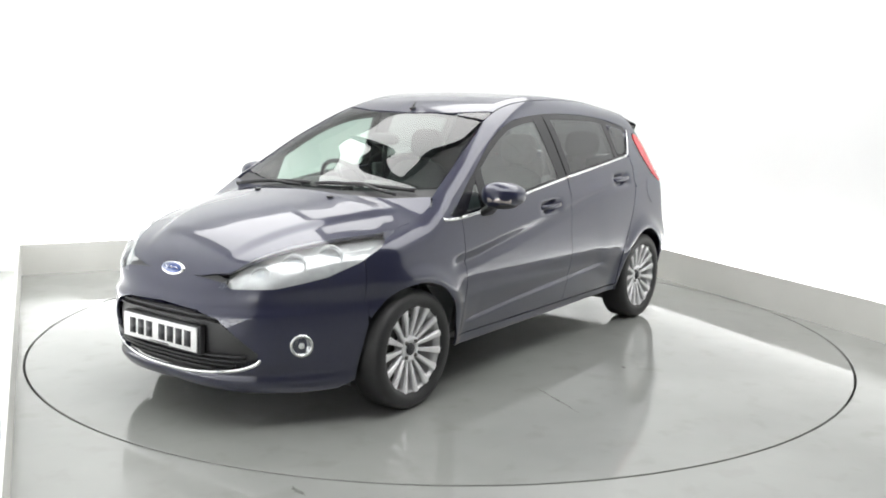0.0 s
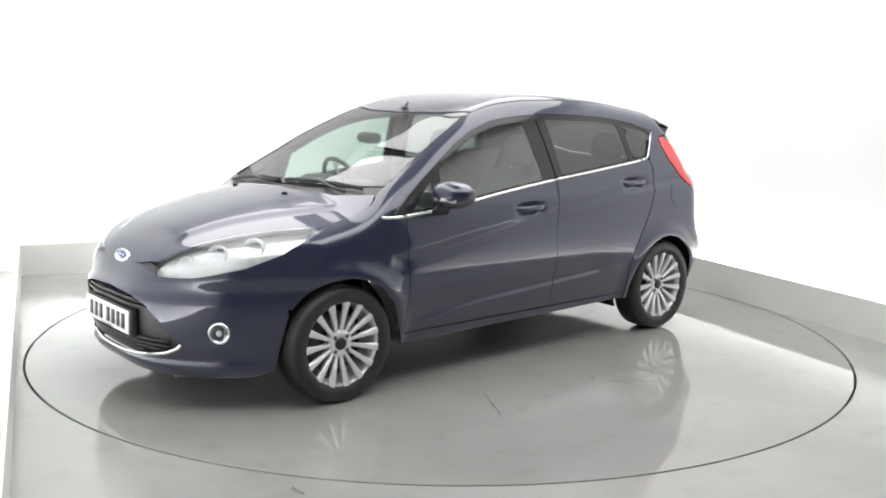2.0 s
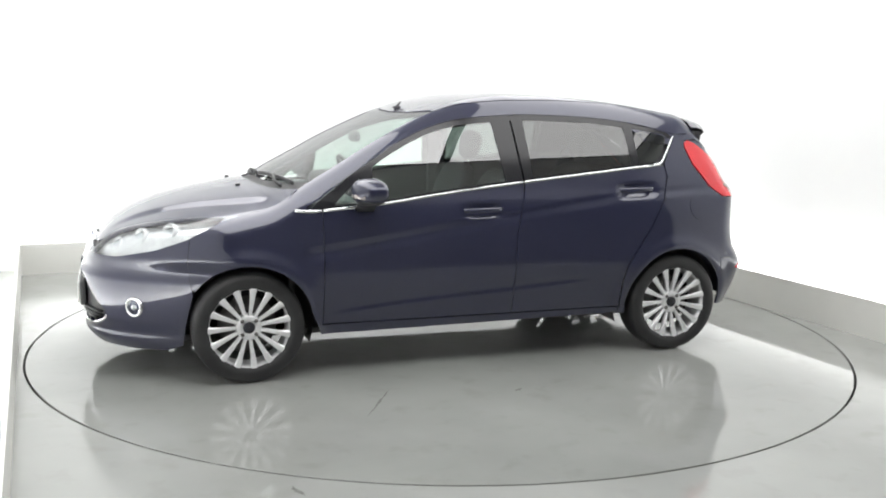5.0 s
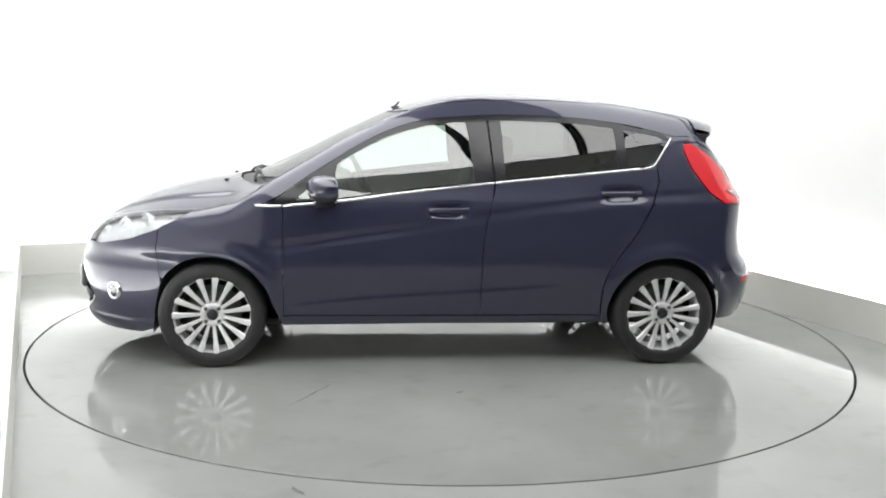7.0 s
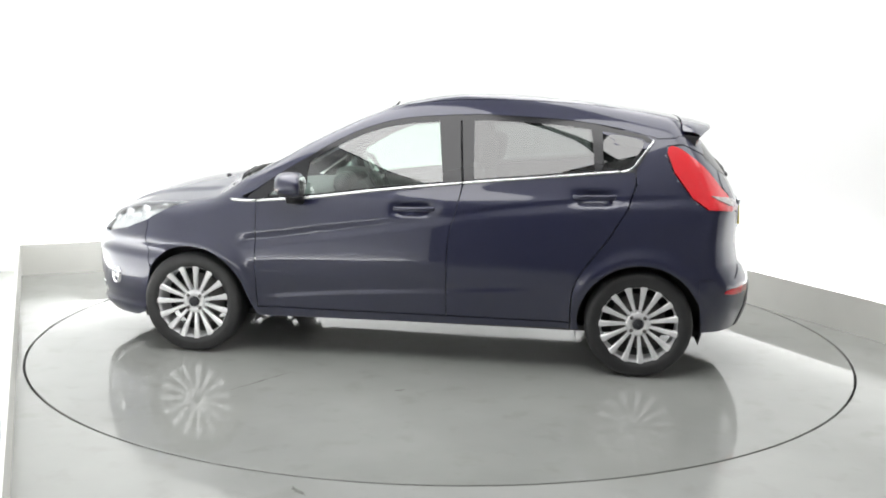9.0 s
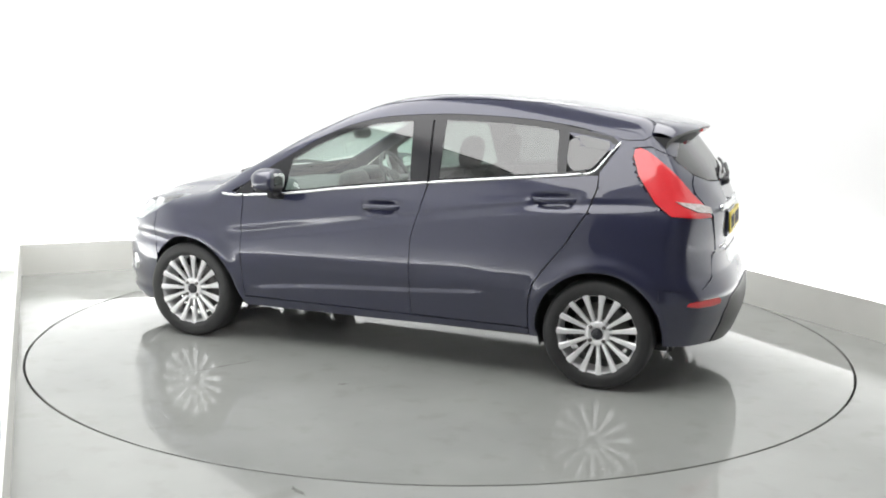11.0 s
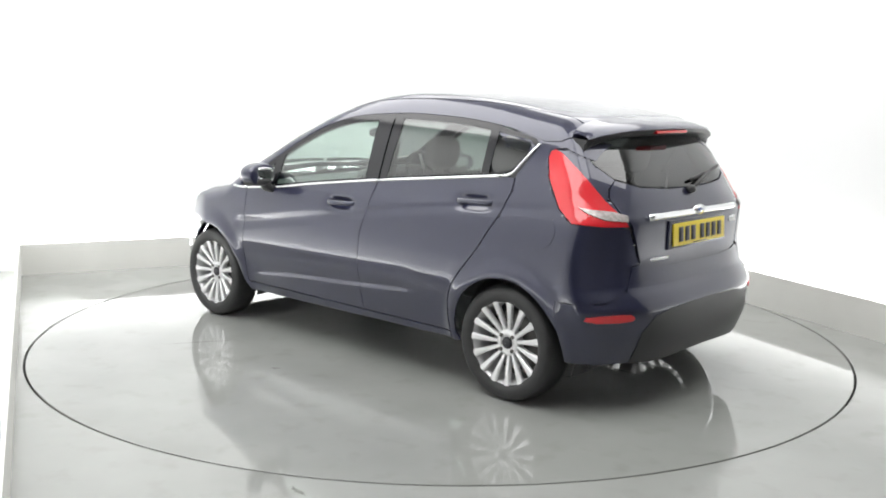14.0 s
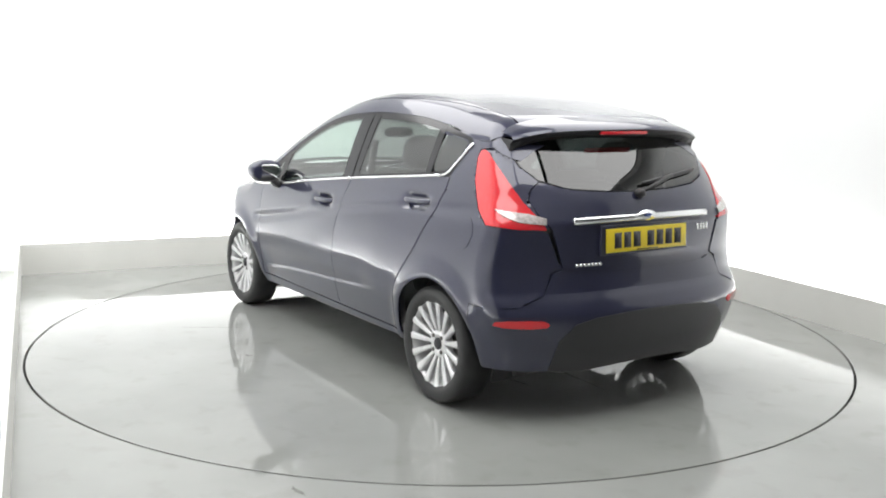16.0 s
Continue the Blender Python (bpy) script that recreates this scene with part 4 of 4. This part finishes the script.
plate("front_plate", facing(Vector((2.068, 0, 0.402)), (1, 0, 0.03)), PLATEW, "white front number plate with dark bars")
bm = bmesh.new()
box(bm, (2.03, -0.27, 0.335), (2.060, 0.27, 0.465), bevel=0.006)
part("plate_holder", bm, BLACK, car, "dark grey plate holder in the grille")
for m in (False, True):
    p = polar_point(42.0, 0.388, 1.1, 0.001)
    n = (normal_at(p) + Vector((0.2, 0, 0))).normalized()
    at = facing(flip(p, m), flip(n, m))
    fog = turned("fog_lamp", [(0.050, -0.03), (0.052, 0.004), (0.046, 0.009), (0.040, 0.007), (0.037, -0.004), (0.001, -0.006)], at, CHROME, car, "round chrome-ringed fog lamp", 36, False)
    turned("lens", [(0.038, 0.003), (0.032, 0.008), (0.001, 0.011)], at, LENS, fog, "clear fog lamp lens", 32, False)
    turned("bulb_shield", [(0.014, -0.005), (0.013, 0.006), (0.001, 0.009)], at, SATIN, fog, "", 20, False)
    # headlamp bowls
    for q, r in (((1.88, 0.462, 0.695), 0.046), ((1.77, 0.553, 0.738), 0.056), ((1.63, 0.638, 0.768), 0.058)):
        base = Vector(cast([Vector(q) + Vector((0.62, 0.5, 0.6)) * 0.8], Vector((-0.62, -0.5, -0.6)), 0.044)[0])
        at = facing(flip(base, m), flip((0.82, 0.42, 0.36), m))
        bowl = turned("lamp_bowl", [(r * 1.0, -0.03), (r * 1.02, 0.004), (r * 0.92, 0.010), (r * 0.8, -0.004), (r * 0.72, -0.01)], at, SATIN, car, "silver headlamp bowl", 28, False)
        turned("projector", [(r * 0.72, -0.012), (r * 0.66, 0.000), (r * 0.40, 0.010), (0.001, 0.013)], at, LENS, bowl, "clear projector lens", 24, False)

# washers, aerial, wipers
for s in (1, -1):
    p = on_top(1.225, 0.26 * s)
    bm = bmesh.new()
    blob(bm, p + Vector((0, 0, 0.004)), (0.014, 0.018, 0.008), 2.4, 14, 8)
    part("washer_jet", bm, BLACK, car, "small black washer jet")
p = on_top(0.235, 0)
bm = bmesh.new()
blob(bm, p + Vector((0, 0, 0.004)), (0.030, 0.016, 0.010), 2.2, 16, 8)
tube(bm, [p + Vector((0.008, 0, 0.006)), p + Vector((-0.008, 0, 0.022)), p + Vector((-0.022, 0, 0.038))], 0.006, 8)
part("aerial", bm, BLACK, car, "short black roof aerial")


def lifted(x, y, h):
    p = on_top(x, y)
    return p + normal_at(p) * h


for x0, y0, x1, y1, px, py in ((1.045, -0.62, 1.075, -0.02, 1.105, -0.34), (1.07, 0.02, 0.975, 0.60, 1.03, 0.24)):
    wip = new("wiper")
    wip.parent = car
    wip["label"] = "black windscreen wiper at rest"
    bm = bmesh.new()
    tube(bm, [lifted(x0 + (x1 - x0) * k / 12, y0 + (y1 - y0) * k / 12, 0.008) for k in range(13)], 0.006, 6, 0.011)
    part("blade", bm, BLACK, wip)
    bm = bmesh.new()
    mx, my = (x0 + x1) / 2 + 0.005, (y0 + y1) / 2
    tube(bm, [lifted(px, py + 0.28, 0.006), lifted((px + mx) / 2 + 0.012, (py + 0.28 + my) / 2, 0.015), lifted(mx, my, 0.018)], 0.009, 8, 0.008)
    part("arm", bm, BLACK, wip)
wip = new("rear_wiper")
wip.parent = tailgate
bm = bmesh.new()
pr = lambda y, z, h: on_rear(y, z) + normal_at(on_rear(y, z)) * h
tube(bm, [pr(-0.03 - 0.42 * k / 10, 1.075 + 0.050 * k / 10, 0.014) for k in range(11)], 0.006, 6, 0.010)
part("blade", bm, BLACK, wip)
bm = bmesh.new()
tube(bm, [pr(0.0, 1.035, 0.016), pr(-0.10, 1.063, 0.030), pr(-0.24, 1.100, 0.030)], 0.011, 8, 0.009)
blob(bm, pr(0.0, 1.035, 0.010), (0.025, 0.030, 0.022), 2.2, 16, 8)
part("arm", bm, BLACK, wip)

# rear: chrome strip, plate, marks, valance, reflectors, lamp inserts, stop lamp
bm = bmesh.new()
tube(bm, [on_rear(y, 0.934 - 0.02 * y * y) + Vector((-0.008, 0, 0)) for y in np.linspace(-0.43, 0.43, 25)], 0.012, 10, 0.017)
part("chrome_strip", bm, CHROME, tailgate, "bright chrome strip over the number plate")
rbp = on_rear(0, 0.942) + Vector((-0.018, 0, 0))
turned("rear_badge", [(1.0, -0.006), (1.0, 0.004), (0.001, 0.007)], facing(rbp, (-1, 0, 0.1)) @ Matrix.Diagonal((0.056, 1, 0.024, 1)), CHROME, tailgate, "chrome oval badge", 36, False)
turned("badge_field", [(1.0, 0.003), (0.001, 0.0085)], facing(rbp, (-1, 0, 0.1)) @ Matrix.Diagonal((0.049, 1, 0.018, 1)), BADGE, tailgate, "dark blue oval badge", 36, False)
bm = bmesh.new()
box(bm, (-1.807, -0.285, 0.765), (-1.785, 0.285, 0.905), bevel=0.004)
part("plate_recess", bm, PAINT, tailgate)
plate("rear_plate", facing(Vector((-1.814, 0, 0.834)), (-1, 0, 0.06)), PLATEY, "yellow rear number plate with dark bars")
for y0, y1, z, h in ((0.405, 0.255, 0.728, 0.013), (-0.37, -0.47, 0.862, 0.030)):
    n = max(3, int(abs(y1 - y0) / 0.02))
    for k in range(n):
        ya = y0 + (y1 - y0) * k / n
        bm = bmesh.new()
        at = facing(on_rear(ya, z), normal_at(on_rear(ya, z)))
        box(bm, (-0.0065, -0.004, -h / 2), (0.0065, 0.004, h / 2), at)
        part("badge_bar", bm, CHROME, tailgate, "small chrome lettering bar")
val = [(180, 0.262), (165, 0.257), (150, 0.243), (141, 0.25), (144, 0.40), (149, 0.475), (156, 0.498), (168, 0.508), (180, 0.510)]
both("rear_valance", val, None, BLACK, car, "dark grey plastic rear valance", polar=-1.1, off=-0.005, rim=0.008, cell=0.0125)
for m in (False, True):
    part("reflector", skin(rounded([Vector((a, z, 0)) for a, z in ((126, 0.468), (140, 0.462), (141.5, 0.482), (139, 0.503), (127, 0.497))], 1), None, 0.0125, polar=-1.1, off=-0.006, rim=0.012, mirror=m), RED, car, "red rear bumper reflector")
    part("reverse_lens", skin([(-1.735, 0.54, 0.915), (-1.73, 0.54, 0.945), (-1.67, 0.585, 0.962), (-1.60, 0.665, 0.972), (-1.565, 0.705, 0.980), (-1.60, 0.68, 0.954), (-1.66, 0.63, 0.926)], (0.6, -0.8, -0.1), 0.0125, off=-0.010, rim=0.01, mirror=m), CLEARLENS, car, "clear reversing lamp lens")
bm = bmesh.new()
box(bm, (-1.632, -0.15, 1.310), (-1.605, 0.15, 1.326), bevel=0.004)
part("stop_lamp", bm, RED, tailgate, "narrow red high stop lamp")

# ---- cabin ----
for kind, outline in (("front_door", front_door), ("rear_door", rear_door)):
    for m in (False, True):
        part("door_lining", skin(outline, SIDE, 0.04, off=0.07, rim=0, mirror=m), TRIMGREY, doors[kind, m], "grey door lining")
part("headlining", skin([(0.16, 0.46, 0), (-1.40, 0.44, 0), (-1.40, -0.44, 0), (0.16, -0.46, 0)], (0, 0, -1), 0.05, off=0.035, rim=0), HEADLINE, car, "pale grey headlining")
dash = new("dashboard")
dash.parent = car
bm = bmesh.new()
prof = [(1.00, 0.55), (0.62, 0.55), (0.55, 0.70), (0.56, 0.86), (0.62, 0.915), (0.80, 0.935), (1.02, 0.92)]
rows = [[bm.verts.new((x - 0.10 * (y / 0.70) ** 2 * (x > 0.7), y, z - 0.03 * (y / 0.7) ** 2)) for x, z in prof] for y in np.linspace(-0.70, 0.70, 15)]
for a, b in zip(rows, rows[1:]):
    for i in range(len(prof)):
        bm.faces.new((a[i], a[(i + 1) % len(prof)], b[(i + 1) % len(prof)], b[i]))
bm.faces.new(rows[0][::-1])
bm.faces.new(rows[-1])
bmesh.ops.recalc_face_normals(bm, faces=bm.faces)
part("dash_panel", bm, TRIMGREY, dash, "dark grey moulded dashboard")
bm = bmesh.new()
blob(bm, (0.60, -0.36, 0.945), (0.10, 0.17, 0.05), 2.4)
part("instrument_hood", bm, BLACK, dash)
bm = bmesh.new()
blob(bm, (0.56, 0.0, 0.90), (0.06, 0.16, 0.09), 2.8)
part("centre_console", bm, BLACK, dash)
sw = new("steering_wheel")
sw.parent = car
sw.matrix_basis = pose(0.42, -0.36, 0.92, 0, -62, 0)
bm = bmesh.new()
tube(bm, [(0.182 * math.cos(k * math.tau / 40), 0.182 * math.sin(k * math.tau / 40), 0) for k in range(40)], 0.014, 10, closed=True)
part("rim", bm, BLACK, sw)
bm = bmesh.new()
blob(bm, (0, 0, -0.02), (0.07, 0.075, 0.03), 2.4)
part("boss", bm, BLACK, sw)
for a in (0, 180, 270):
    bm = bmesh.new()
    c, s = math.cos(radians(a + 90)), math.sin(radians(a + 90))
    tube(bm, [(0.05 * c, 0.05 * s, -0.015), (0.178 * c, 0.178 * s, 0)], 0.014, 8, 0.008)
    part("spoke", bm, SATIN, sw)


def seat(x, y, wide, back_x, head):
    st = new("seat")
    st.parent = car
    st["label"] = "charcoal fabric car seat"
    bm = bmesh.new()
    blob(bm, (x, y, 0.47), (0.27, wide, 0.085), 3.4)
    part("cushion", bm, FABRIC, st)
    bm = bmesh.new()
    blob(bm, (0, 0, 0), (0.075, wide, 0.30), 3.2)
    bmesh.ops.transform(bm, matrix=pose(back_x, y, 0.76, 0, -18, 0), verts=bm.verts)
    part("backrest", bm, FABRIC, st)
    for hy in head:
        hx = back_x - 0.15
        bm = bmesh.new()
        blob(bm, (0, 0, 0), (0.05, 0.125, 0.095), 2.9)
        bmesh.ops.transform(bm, matrix=pose(hx, y + hy, 1.155, 0, -10, 0), verts=bm.verts)
        hr = part("headrest", bm, FABRIC, st)
        for dy in (-0.05, 0.05):
            bm = bmesh.new()
            tube(bm, [(hx + 0.04, y + hy + dy, 1.0), (hx + 0.01, y + hy + dy, 1.10)], 0.006, 8)
            part("headrest_post", bm, CHROME, hr)


seat(0.02, 0.36, 0.25, -0.23, (0.0,))
seat(0.02, -0.36, 0.25, -0.23, (0.0,))
seat(-0.82, 0.0, 0.62, -1.05, (-0.36, 0.36))
bm = bmesh.new()
box(bm, (-1.58, -0.52, 0.955), (-1.16, 0.52, 0.975), bevel=0.006)
part("parcel_shelf", bm, TRIMGREY, car, "grey parcel shelf")
bm = bmesh.new()
blob(bm, (0.50, 0.0, 1.225), (0.022, 0.11, 0.034), 2.8)
part("interior_mirror", bm, BLACK, car, "black interior mirror")
bm = bmesh.new()
box(bm, (0.98, -0.66, 0.24), (1.02, 0.66, 0.86), bevel=0.01)
part("bulkhead", bm, BLACK, car, "black engine bulkhead")
bm = bmesh.new()
box(bm, (1.05, -0.42, 0.26), (1.75, 0.42, 0.62), bevel=0.03)
part("engine_block", bm, BLACK, car, "dark engine bay mass")
for s in (1, -1):
    bm = bmesh.new()
    box(bm, (-0.30, s * 0.66 - 0.02, 0.25), (-0.18, s * 0.66 + 0.02, 1.02), bevel=0.015)
    part("centre_pillar", bm, TRIMGREY, car, "grey centre pillar lining")
    bm = bmesh.new()
    tube(bm, [(-0.265, s * 0.725, 0.93), (-0.245, s * 0.685, 1.08), (-0.215, s * 0.62, 1.26), (-0.195, s * 0.565, 1.37)], 0.062, 10, 0.016, up=(0, 0.94, 0.34))
    part("upper_pillar", bm, FABRIC, car, "dark centre pillar lining behind the glass")
    part("rear_pillar_lining", skin([P(-1.01, 1.05), P(-1.20, 1.06), P(-1.34, 1.25), P(-1.30, 1.285), P(-1.0, 1.325)], SIDE, 0.03, off=0.035, rim=0.02, mirror=s < 0), FABRIC, car, "dark rear pillar lining behind the glass")
    bm = bmesh.new()
    tube(bm, [(-0.26, s * 0.60, 1.22), (-0.25, s * 0.64, 0.95), (-0.22, s * 0.66, 0.60)], 0.003, 6, 0.022, up=(0, 1, 0))
    part("seat_belt", bm, BLACK, car, "black seat belt")


def motions():
    # the table turns clockwise seen from above, the car rides with it
    turn = [(0.0, 233.7), (0.5, 231.25), (1.0, 227.85), (1.5, 224.35), (2.0, 220.75), (2.5, 217.2), (3.0, 213.6), (3.5, 210.0), (4.0, 206.4), (5.0, 199.35), (6.0, 192.35),
            (6.5, 188.9), (7.0, 185.6), (7.5, 182.3), (8.0, 178.95), (8.5, 175.55), (9.0, 172.05), (10.0, 165.15), (11.0, 158.3), (11.5, 154.85), (12.0, 151.35), (12.5, 147.85), (13.0, 144.3),
            (13.5, 140.75), (14.0, 137.2), (14.5, 133.75), (15.0, 130.3), (15.5, 126.85), (16.0, 123.35)]
    walk(turntable, [(t, pose(0, 0, 0, 0, 0, a)) for t, a in turn])
    walk(car, [(t, pose(0, 0, 0, 0, 0, a) @ pose(0.069, -0.010, 0)) for t, a in turn])


motions()
